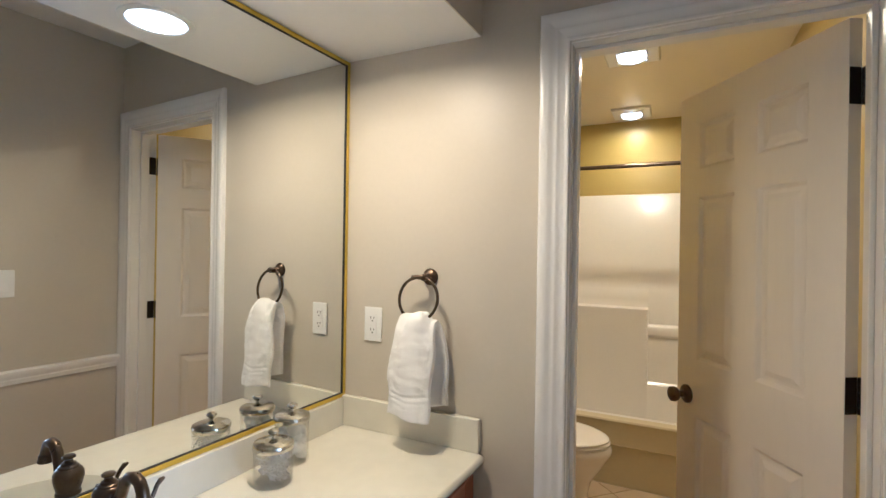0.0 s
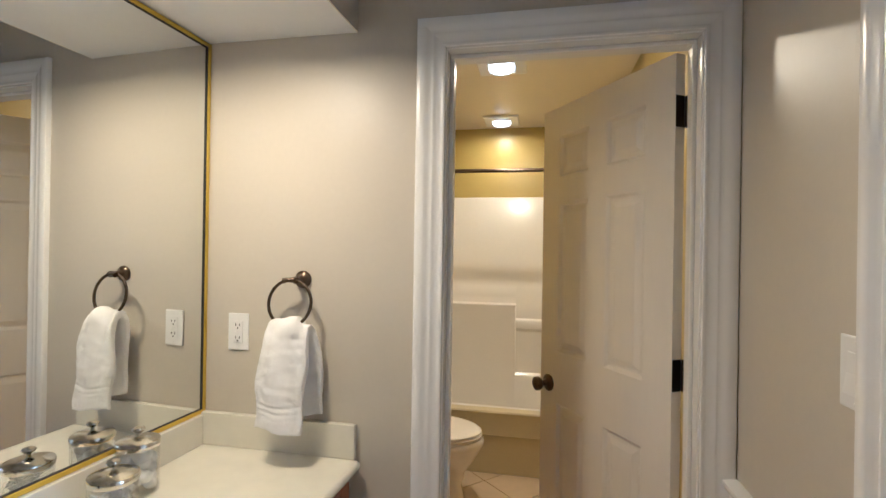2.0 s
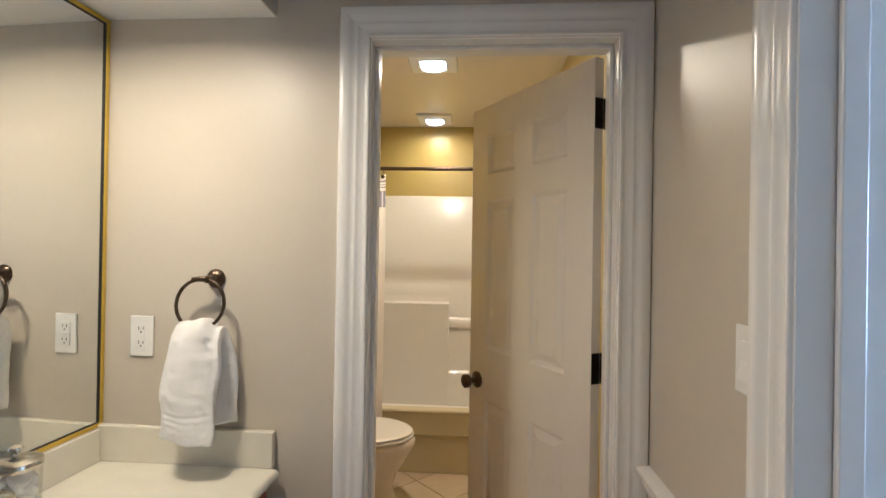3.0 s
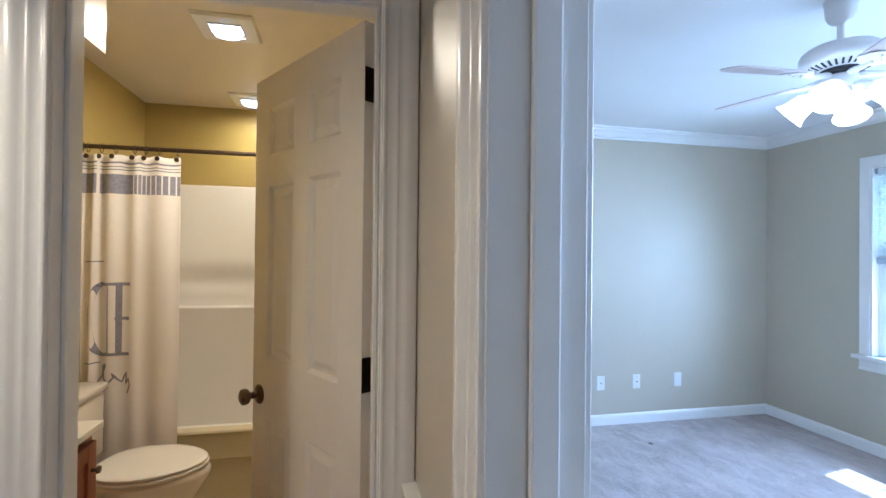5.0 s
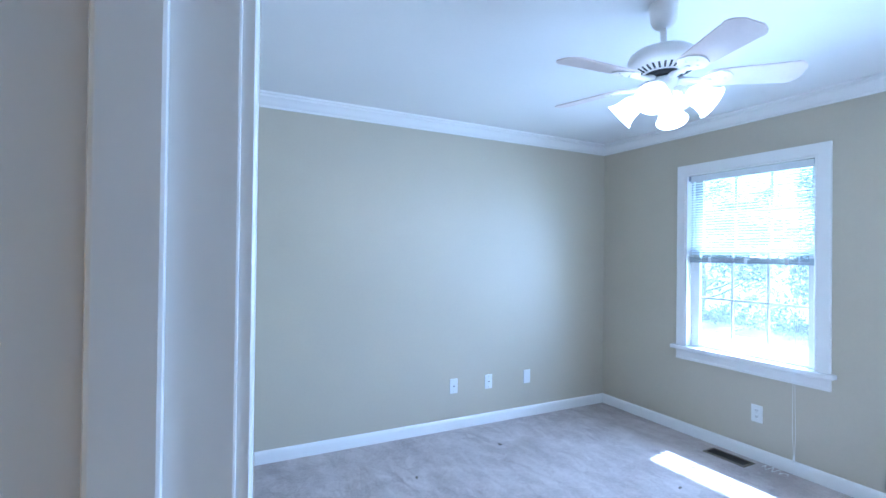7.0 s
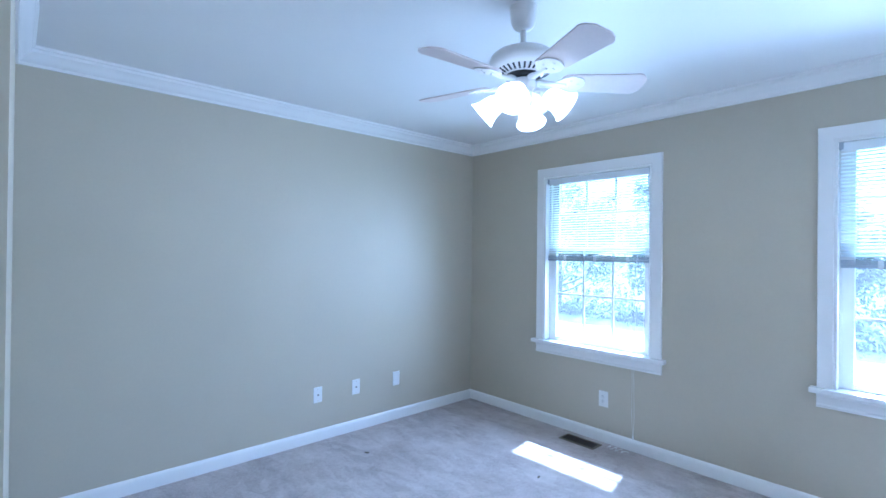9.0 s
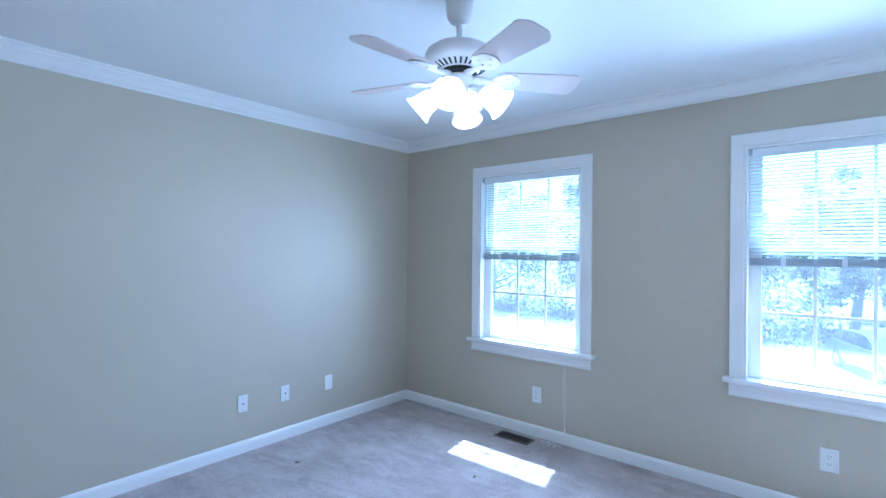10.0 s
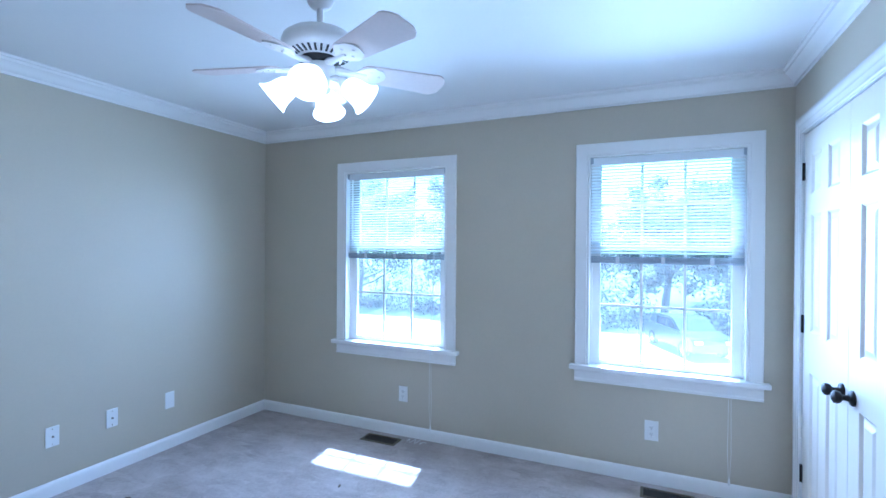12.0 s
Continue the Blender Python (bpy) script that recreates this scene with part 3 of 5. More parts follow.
# ---- doors ----
def six_panel_door(name, label, wd, ht, at, stile=0.110, mull=0.095):
    """A moulded six-panel door; its hinge edge is at x = 0 and its face at y = t."""
    t = 0.035
    pw = (wd - 2 * stile - mull) / 2
    cols = [(stile, stile + pw), (stile + pw + mull, wd - stile)]
    rows = [(0.21, 0.83), (1.03, 1.61), (1.71, ht - 0.115)]
    bm = bmesh.new()
    for x0, x1 in ((0, stile), (stile + pw, stile + pw + mull), (wd - stile, wd)):
        box(bm, x0, 0, 0, x1, t, ht)
    zs = [0, *[z for r in rows for z in r], ht]
    for z0, z1 in zip(zs[::2], zs[1::2]):
        for x0, x1 in cols:
            box(bm, x0, 0, z0, x1, t, z1)
    bmesh.ops.remove_doubles(bm, verts=bm.verts, dist=1e-5)
    d = thing(name, bm, DOOR_PAINT, label, "door", kind="structure", at=at)
    for z0, z1 in rows:
        for x0, x1 in cols:
            pb = bmesh.new()
            for f, s in ((t, -1), (0.0, 1)):
                ring = [(x0, z0, x1, z1, f + s * 0.0005)]
                for inset, depth in ((0.004, 0.003), (0.012, 0.010), (0.017, 0.010), (0.024, 0.009), (0.040, 0.0035), (0.043, 0.003)):
                    ring.append((x0 + inset, z0 + inset, x1 - inset, z1 - inset, f + s * depth))
                rect_rings(pb, ring)
            part("panel", pb, DOOR_PAINT, d)
    return d


def door_knob(parent, x, y, z, side, k=1.0, metal=BRONZE, label="dark bronze knob"):
    """Round bronze knob on a rosette, pointing along side * y."""
    m = pose(x, y, z, -90 * side)
    part("door_knob", lathe(bmesh.new(), [(0, 0), (0.033 * k, 0), (0.033 * k, 0.006), (0.028 * k, 0.011), (0.014 * k, 0.014), (0.011 * k, 0.030), (0.013 * k, 0.036), (0.024 * k, 0.042),
                                          (0.028 * k, 0.052), (0.026 * k, 0.062), (0.016 * k, 0.068), (0, 0.070)], 24, m), metal, parent, label, 40)


def hinge(parent, x, y, z, h=0.090):
    """A butt hinge: the leaf on the door's edge, the knuckle and the leaf on the jamb."""
    bm = B((x - 0.002, y + 0.001, z - h / 2, x, y + 0.034, z + h / 2), bevel=0.0006)
    box(bm, x, y - 0.004, z - h / 2, x + 0.034, y - 0.0015, z + h / 2, 0.0006)
    for k in range(5):
        a = z - h / 2 + k * h / 5
        lathe(bm, [(0, a), (0.0058, a), (0.0058, a + h / 5 - 0.001), (0, a + h / 5 - 0.001)], 10, pose(x - 0.002, y - 0.004, 0))
    lathe(bm, [(0, z + h / 2), (0.004, z + h / 2), (0.004, z + h / 2 + 0.006), (0, z + h / 2 + 0.008)], 10, pose(x - 0.002, y - 0.004, 0))
    part("hinge", bm, BLACK, parent, "black butt hinge")


DOOR_TURN = 122.4
door_b = six_panel_door("door_1", "white six-panel bath door standing half open", 0.660, 1.985, pose(DXR - 0.004, 0.128, 0.012, 0, 0, DOOR_TURN))
door_knob(door_b, 0.602, 0.035, 0.895, 1)
door_knob(door_b, 0.602, 0.0, 0.895, -1)
part("latch_plate", B((0.6595, 0.006, 0.868, 0.6612, 0.029, 0.925)), BRONZE, door_b, "bronze latch plate")
for z in (0.16, 1.072, 1.822):
    bm = B((-0.0018, 0.003, z - 0.045, 0.0, 0.034, z + 0.045), bevel=0.0006)
    for k in range(5):
        lathe(bm, [(0, z - 0.045 + k * 0.018), (0.006, z - 0.045 + k * 0.018), (0.006, z - 0.028 + k * 0.018), (0, z - 0.028 + k * 0.018)], 10, pose(-0.004, -0.004, 0))
    part("hinge", bm, BLACK, door_b, "black butt hinge leaf and knuckle")
    thing("jamb_hinge_leaf", B((DXR - 0.0018, 0.080, z + 0.012 - 0.045, DXR + 0.0002, 0.116, z + 0.012 + 0.045), bevel=0.0006), BLACK, "black hinge leaf let into the door jamb", "hinge", kind="structure")

leaf_w = (CX1 - CX0) / 2 - 0.004
closet_a = six_panel_door("door_2", "white six-panel closet door, closed", leaf_w, 2.022, pose(CX1 - 0.002, BY0 - 0.004 - 0.035, 0.014, 0, 0, 0) @ Matrix.Diagonal((-1, 1, 1, 1)))
closet_b = six_panel_door("door_3", "white six-panel closet door, closed", leaf_w, 2.022, pose(CX0 + 0.002, BY0 - 0.004 - 0.035, 0.014))
for d in (closet_a, closet_b):
    door_knob(d, leaf_w - 0.055, 0.035, 0.865, 1, 0.9, BLACK, "black knob")
    for z in (0.285, 1.055, 1.835):
        part("hinge", lathe(B((-0.010, 0.0355, z - 0.044, 0.012, 0.0375, z + 0.044)), [(0, z - 0.045), (0.006, z - 0.045), (0.006, z + 0.045), (0, z + 0.047)], 10, pose(-0.001, 0.040, 0)), BLACK, d, "black hinge knuckle")


# ---- windows ----
WCAS = [(0, 0), (0, 0.012), (0.003, 0.015), (0.010, 0.015), (0.013, 0.012), (0.018, 0.012), (0.020, 0.016), (0.084, 0.018), (0.088, 0.015), (0.088, 0)]


def sash(win, x0, x1, ya, yb, z0, z1, st, top, bot, label):
    """A sash with its frame, 3 by 2 lights of muntins and one pane."""
    s = part("sash", B((x0, ya, z0, x1, ya + st, z1), (x0, yb - st, z0, x1, yb, z1), (x0, ya + st, z0, x1, yb - st, z0 + bot), (x0, ya + st, z1 - top, x1, yb - st, z1), bevel=0.003), TRIM, win, label)
    gy0, gy1, gz0, gz1 = ya + st, yb - st, z0 + bot, z1 - top
    xm = (x0 + x1) / 2
    for k in (1, 2):
        y = gy0 + (gy1 - gy0) * k / 3
        part("muntin", B((xm - 0.006, y - 0.008, gz0, xm + 0.006, y + 0.008, gz1), bevel=0.002), TRIM, s)
    zm = (gz0 + gz1) / 2
    part("muntin", B((xm - 0.005, gy0, zm - 0.008, xm + 0.005, gy1, zm + 0.008), bevel=0.002), TRIM, s)
    part("pane", B((xm + 0.008, gy0, gz0, xm + 0.011, gy1, gz1)), GLASS, s, "clear glass pane")


def window(name, ya, yb, label):
    e = empty(name, label, "window", kind="structure", at=pose(0, 0, 0))
    X, up = BX1, Vector((0, 0, 1))
    r = 0.004
    part("casing_leg", prism(bmesh.new(), WCAS, (X, ya + r, WZ0), (0, -1, 0), (-1, 0, 0), up, WZ1 - r - WZ0, 0, 1), TRIM, e)
    part("casing_leg", prism(bmesh.new(), WCAS, (X, yb - r, WZ0), (0, 1, 0), (-1, 0, 0), up, WZ1 - r - WZ0, 0, 1), TRIM, e)
    part("casing_head", prism(bmesh.new(), WCAS, (X, ya + r, WZ1 - r), up, (-1, 0, 0), (0, 1, 0), yb - ya - 2 * r, -1, 1), TRIM, e)
    part("window_frame", B((X + 0.001, ya - J, WZ0, X + EXT, ya, WZ1 + J), (X + 0.001, yb, WZ0, X + EXT, yb + J, WZ1 + J), (X + 0.001, ya, WZ1, X + EXT, yb, WZ1 + J),
                           (X + 0.045, ya, WZ0, X + 0.050, ya + 0.014, WZ1), (X + 0.045, yb - 0.014, WZ0, X + 0.050, yb, WZ1)), TRIM, e)
    part("stool", B((X - 0.052, ya - 0.115, WZ0 - 0.030, X, yb + 0.115, WZ0), bevel=0.006), TRIM, e)
    part("window_sill", B((X, ya - J, WZ0 - 0.030, X + EXT + 0.03, yb + J, WZ0 - 0.002), bevel=0.002), TRIM, e)
    part("apron", prism(bmesh.new(), [(0, 0), (0.016, 0), (0.016, 0.012), (0.011, 0.020), (0.011, 0.060), (0.018, 0.070), (0.018, 0.078), (0, 0.078)], (X, ya - 0.086, WZ0 - 0.108), (-1, 0, 0), (0, 0, 1), (0, 1, 0), yb - ya + 0.172), TRIM, e)
    zm = 1.450
    sash(e, X + 0.052, X + 0.086, ya + 0.002, yb - 0.002, WZ0, zm + 0.018, 0.062, 0.034, 0.030, "lower sash with three by two lights")
    sash(e, X + 0.088, X + 0.122, ya + 0.002, yb - 0.002, zm - 0.018, WZ1, 0.062, 0.040, 0.034, "upper sash with three by two lights")
    return e


def blind(ya, yb, label):
    """A raised-to-half mini blind: head rail, slats, bottom stack, ladder cords, wand."""
    X = BX1 + 0.026
    b = empty("window_blind", label, "blind", "blinds in the windows", at=pose(X, (ya + yb) / 2, 0))
    h = (yb - ya) / 2 - 0.010
    part("head_rail", B((-0.013, -h, 1.992, 0.013, h, 2.022), bevel=0.002), BLIND, b)
    part("valance", B((-0.019, -h, 1.978, -0.016, h, 2.024), bevel=0.001), BLIND, b)
    for s in (-1, 1):
        part("bracket", B((-0.020, s * h - 0.012, 1.988, 0.015, s * h + 0.008, 2.027), bevel=0.002), BLIND_GREY, b)
    bm, tilt = bmesh.new(), radians(27)
    prof = [(-0.0125, -0.0012), (-0.006, 0.0008), (0, 0.0014), (0.006, 0.0008), (0.0125, -0.0012), (0.006, 0.0002), (0, 0.0008), (-0.006, 0.0002)]
    prof = [(u * math.cos(tilt) - v * math.sin(tilt), u * math.sin(tilt) + v * math.cos(tilt)) for u, v in prof]
    prism(bm, prof, (0, -h, 0), (1, 0, 0), (0, 0, 1), (0, 1, 0), 2 * h)
    me = finish("slat", bm, SLAT)
    z = 1.968
    while z > 1.412:
        s = new("slat", me)
        s.parent, s.location = b, (0, 0, z)
        z -= 0.0195
    # stacked slats are the white ones, with their backlit shade coloured in
    me = finish("gathered_slat", B((-0.0125, -h, 0, 0.0125, h, 0.0032)), BLIND_GREY)
    for k in range(6):
        s = new("gathered_slat", me)
        s.parent, s.location = b, (0.0004 * (k % 3 - 1), 0, 1.374 + 0.0042 * k)
    part("bottom_rail", B((-0.013, -h, 1.356, 0.013, h, 1.373), bevel=0.003), BLIND_GREY, b)
    for y in (-0.62 * h, 0, 0.62 * h):
        part("ladder_cord", tube(tube(bmesh.new(), [(-0.0135, y, 1.355), (-0.0135, y, 1.995)], 0.0007, 5), [(0.0135, y, 1.355), (0.0135, y, 1.995)], 0.0007, 5), BLIND, b)
        part("cord_tab", B((-0.016, y - 0.011, 1.352, -0.0125, y + 0.011, 1.398), bevel=0.002), BLIND, b)
    yc = -h + 0.075
    pull = bmesh.new()
    for d in (-0.006, 0.006):
        tube(pull, [(-0.022, yc + d, 1.99), (-0.050, yc + d * 0.6, 1.2), (-0.092, yc + d, 0.72), (-0.094, yc + d, 0.60), (-0.090, yc + d * 1.5, 0.30), (-0.088, yc + d * 0.5, 0.155)], 0.0011, 6)
    part("pull_cord", pull, BLIND, b)
    part("cord_tassel", lathe(bmesh.new(), [(0, 0.118), (0.006, 0.120), (0.007, 0.132), (0.004, 0.155), (0, 0.158)], 10, pose(-0.088, yc, 0)), PLASTIC, b)
    return b


window("window_1", *W1, "white double-hung window with grilles and deep casing")
window("window_2", *W2, "white double-hung window with grilles and deep casing")
blind(*W1, "white mini blind drawn half way up")
blind(*W2, "white mini blind drawn half way up")


# ---- vanity room ----
def counter_with_sink(name, label, x0, x1, y0, y1, z, cx, cy, ax, ay):
    """A cast top with an oval basin sunk into it, splashes along the walls."""
    n, t = 48, 0.026
    top = empty(name, label, "countertop", at=SKEW)
    bm = bmesh.new()
    oval = [bm.verts.new((cx + ax * math.cos(a), cy + ay * math.sin(a), z)) for a in (2 * math.pi * i / n for i in range(n))]
    rim = []
    for i in range(n):
        a = 2 * math.pi * i / n
        d = Vector((math.cos(a) * ax, math.sin(a) * ay))
        k = min(((x1 - cx) / d.x if d.x > 1e-6 else (x0 - cx) / d.x if d.x < -1e-6 else 1e9), ((y1 - cy) / d.y if d.y > 1e-6 else (y0 - cy) / d.y if d.y < -1e-6 else 1e9))
        rim.append(bm.verts.new((cx + d.x * k, cy + d.y * k, z)))
    corners = [bm.verts.new((x, y, z)) for x, y in ((x0, y0), (x1, y0), (x1, y1), (x0, y1))]
    for i in range(n):
        j = (i + 1) % n
        a, b = rim[i].co, rim[j].co
        if abs(a.x - b.x) > 1e-5 and abs(a.y - b.y) > 1e-5:
            c = min(corners, key=lambda v: (v.co - (a + b) / 2).length)
            bm.faces.new((oval[i], oval[j], rim[j], c, rim[i]))
        else:
            bm.faces.new((oval[i], oval[j], rim[j], rim[i]))
    prev = oval
    for k, (s, dz) in enumerate(((0.985, -0.004), (0.96, -0.02), (0.90, -0.06), (0.75, -0.10), (0.5, -0.125), (0.12, -0.135))):
        ring = [bm.verts.new((cx + ax * s * math.cos(a), cy + ay * s * math.sin(a), z + dz)) for a in (2 * math.pi * i / n for i in range(n))]
        for i in range(n):
            j = (i + 1) % n
            bm.faces.new((prev[i], prev[j], ring[j], ring[i]))
        prev = ring
    bm.faces.new(prev)
    part("basin_top", bm, COUNTER, top, smooth=40)
    part("front_edge", prism(bmesh.new(), [(0, 0), (0.004, -0.001), (0.010, -0.006), (0.012, -0.013), (0.010, -0.022), (0.004, -t), (-0.02, -t), (-0.02, -0.001)], (x1, y0, z), (1, 0, 0), (0, 0, 1), (0, 1, 0), y1 - y0), COUNTER, top, smooth=50)
    part("drain", lathe(bmesh.new(), [(0, 0.006), (0.016, 0.005), (0.022, 0.0), (0.022, -0.004)], 20, pose(cx, cy, z - 0.133)), BRONZE, top, "bronze drain", 40)
    return top


CT = 0.812
ctop = counter_with_sink("vanity_countertop", "cream cultured marble vanity top with an oval basin", XM, -1.008, -1.75, 0, CT, -1.262, -0.84, 0.155, 0.22)
part("back_splash", B((XM, -0.021, CT, -1.016, -0.001, 0.913), bevel=0.003), COUNTER, ctop, at=SKEW.inverted())
part("side_splash", B((XM + 0.001, -1.75, CT, XM + 0.022, -0.021, 0.905), bevel=0.003), COUNTER, ctop)


def cabinet(name, label, x0, x1, y0, y1, z1, doors, at=pose(0, 0, 0)):
    c = empty(name, label, "cabinet", at=at)
    part("body", B((x0, y0, 0.09, x1 - 0.02, y1, 0.108), (x0, y0, 0.0, x1 - 0.08, y1, 0.09), (x0, y0, 0.108, x0 + 0.012, y1, z1), (x0 + 0.012, y0, 0.108, x1 - 0.02, y0 + 0.018, z1), (x0 + 0.012, y1 - 0.018, 0.108, x1 - 0.02, y1, z1)), CHERRY, c)
    wd = (y1 - y0) / doors
    part("face_frame", B((x1 - 0.02, y0, 0.09, x1, y1, 0.13), (x1 - 0.02, y0, z1 - 0.045, x1, y1, z1), *[(x1 - 0.02, y0 + wd * k - (0.02 if k else 0), 0.13, x1, y0 + wd * k + (0.02 if k < doors else 0), z1 - 0.045) for k in range(doors + 1)], bevel=0.001), CHERRY, c)
    for k in range(doors):
        a, b = y0 + wd * k + 0.012, y0 + wd * (k + 1) - 0.012
        d = part("door", B((x1 + 0.001, a, 0.115, x1 + 0.019, a + 0.055, z1 - 0.03), (x1 + 0.001, b - 0.055, 0.115, x1 + 0.019, b, z1 - 0.03), (x1 + 0.001, a + 0.055, 0.115, x1 + 0.019, b - 0.055, 0.17),
                           (x1 + 0.001, a + 0.055, z1 - 0.085, x1 + 0.019, b - 0.055, z1 - 0.03), (x1 + 0.004, a + 0.055, 0.17, x1 + 0.011, b - 0.055, z1 - 0.085), bevel=0.002), CHERRY, c, "framed red cherry door")
        part("knob", lathe(bmesh.new(), [(0, 0), (0.008, 0), (0.006, 0.010), (0.014, 0.018), (0.012, 0.025), (0, 0.028)], 16, pose(x1 + 0.019, b - 0.03 if k % 2 == 0 else a + 0.03, z1 - 0.12, 0, 90)), BRONZE, d, "bronze knob", 40)
    return c


cabinet("vanity_cabinet", "red cherry wood vanity cabinet under the cream top", XM + 0.001, -1.042, -1.745, -0.001, CT - 0.026, 4, SKEW)

# wall mirror in a thin gold frame
MX = XM + 0.006
mirror = empty("wall_mirror", "large wall mirror in a thin gold frame", "mirror", at=SKEW)
part("mirror_glass", B((XM + 0.001, -1.742, 0.915, MX, -0.008, 2.060)), mir, mirror, "silvered glass")
for a in ((XM + 0.001, -1.75, 0.906, MX + 0.007, -0.001, 0.918), (XM + 0.001, -1.75, 2.056, MX + 0.007, -0.001, 2.068), (XM + 0.001, -0.013, 0.918, MX + 0.007, -0.001, 2.056), (XM + 0.001, -1.75, 0.918, MX + 0.007, -1.738, 2.056)):
    part("frame_strip", B(a, bevel=0.002), GOLD, mirror, "brushed gold strip")
# dark strips draw the shadow gap between gold frame and glass
for a in ((MX + 0.0005, -1.738, 0.918, MX + 0.004, -0.016, 0.9205), (MX + 0.0005, -0.0155, 0.918, MX + 0.004, -0.013, 2.056), (MX + 0.0005, -1.738, 2.0535, MX + 0.004, -0.016, 2.056)):
    part("frame_shadow", B(a), SLOT, mirror, "dark strip for the shadow gap beside the glass")


def recessed_light(x, y, z, r, label):
    e = empty("recessed_light", label, "ceiling light", at=pose(x, y, z))
    part("trim_ring", lathe(bmesh.new(), [(r + 0.022, 0.0), (r + 0.020, -0.004), (r + 0.004, -0.006), (r, -0.003), (r, 0.0)], 40), PLASTIC, e, smooth=40)
    part("lens", lathe(bmesh.new(), [(r, -0.0035), (0, -0.0035)], 40), LENS, e, "glowing frosted lens")
    return e


recessed_light(VAN_LIGHT[0], VAN_LIGHT[1], 2.072, 0.078, "round white recessed downlight, switched on")


def plate(x, y, z, turn, wd=0.070, ht=0.115, style="outlet", label="", group=""):
    """A wall plate; its back is on the wall, its face along local -y."""
    e = empty("outlet" if style in ("outlet", "gfci") else ("light_switch" if style == "switch" else "wall_plate"), label,
              {"outlet": "outlet", "gfci": "outlet", "switch": "switch"}.get(style, "wall plate"), group, at=pose(x, y, z, 0, 0, turn))
    part("cover_plate", B((-wd / 2, -0.006, -ht / 2, wd / 2, 0, ht / 2), bevel=0.003), PLASTIC, e)
    for s in (-1, 1):
        part("screw", lathe(bmesh.new(), [(0, 0.0015), (0.003, 0.001), (0.0035, 0)], 10, pose(0, -0.006, s * ht * 0.42 if style in ("gfci", "switch") else s * 0.004 if style == "outlet" else s * ht * 0.37, 90)), PLASTIC if style != "jack" else STEEL, e)
        if style == "outlet":
            break
    if style in ("gfci", "outlet"):
        if style == "gfci":
            part("receptacle", B((-0.0165, -0.0085, -0.034, 0.0165, -0.006, 0.034), bevel=0.001), PLASTIC, e)
        else:
            for s in (-1, 1):
                part("receptacle", B((-0.0165, -0.0082, s * 0.0195 - 0.014, 0.0165, -0.006, s * 0.0195 + 0.014), bevel=0.004), PLASTIC, e)
        for s in (-1, 1):
            zc = s * 0.0195
            part("slot", B((-0.0075, -0.0092, zc - 0.002, -0.0055, -0.008, zc + 0.007), (0.0055, -0.0092, zc - 0.001, 0.0075, -0.008, zc + 0.006), (-0.002, -0.0092, zc - 0.010, 0.002, -0.008, zc - 0.006)), SLOT, e)
        if style == "gfci":
            part("test_button", B((-0.010, -0.0098, -0.003, -0.001, -0.0085, 0.003), (0.001, -0.0098, -0.003, 0.010, -0.0085, 0.003), bevel=0.0005), PLASTIC, e)
    elif style == "switch":
        part("rocker", prism(bmesh.new(), [(0, 0), (-0.009, 0), (-0.0035, 0.033), (-0.002, 0.066), (0, 0.066)], (-0.0165, -0.006, -0.033), (0, 1, 0), (0, 0, 1), (1, 0, 0), 0.033), PLASTIC, e, "white rocker paddle")
    elif style == "jack":
        part("jack", lathe(bmesh.new(), [(0.005, 0), (0.005, 0.007), (0.003, 0.007), (0.003, 0.002), (0, 0.002)], 12, pose(0, -0.006, 0, 90)), VENT, e, "small brass jack")
    return e


plate(-1.410, 0, 1.166, 0, style="gfci", label="white ground-fault outlet beside the towel ring")
plate(XE, -0.466, 1.244, 90 + 180, 0.080, 0.118, style="switch", label="white rocker light switch beside the doorway")

# towel ring and towel
RX, RZ = -1.207, 1.334
ring = empty("towel_ring", "oil-rubbed bronze towel ring on the wall", "towel ring", at=pose(RX, 0, RZ))
part("rosette", lathe(bmesh.new(), [(0, 0), (0.026, 0), (0.027, 0.005), (0.022, 0.012), (0.013, 0.016), (0.010, 0.024), (0.009, 0.040), (0.011, 0.046), (0.011, 0.052), (0.007, 0.058), (0, 0.060)], 28, pose(0.012, 0, 0, 90)), BRONZE, ring, smooth=40)
part("arm", tube(bmesh.new(), [(0.012, -0.050, 0.0), (0.006, -0.054, 0.001), (-0.010, -0.058, 0.001), (-0.022, -0.060, -0.002)], [0.009, 0.008, 0.007, 0.0085], 12), BRONZE, ring, smooth=50)
RC = Vector((0.0, -0.060, -0.066))
part("ring", tube(bmesh.new(), [RC + Vector((0.067 * math.sin(a), 0.010 * math.cos(a), 0.067 * math.cos(a))) for a in (2 * math.pi * k / 48 for k in range(48))], 0.0048, 10, True), BRONZE, ring, smooth=60)


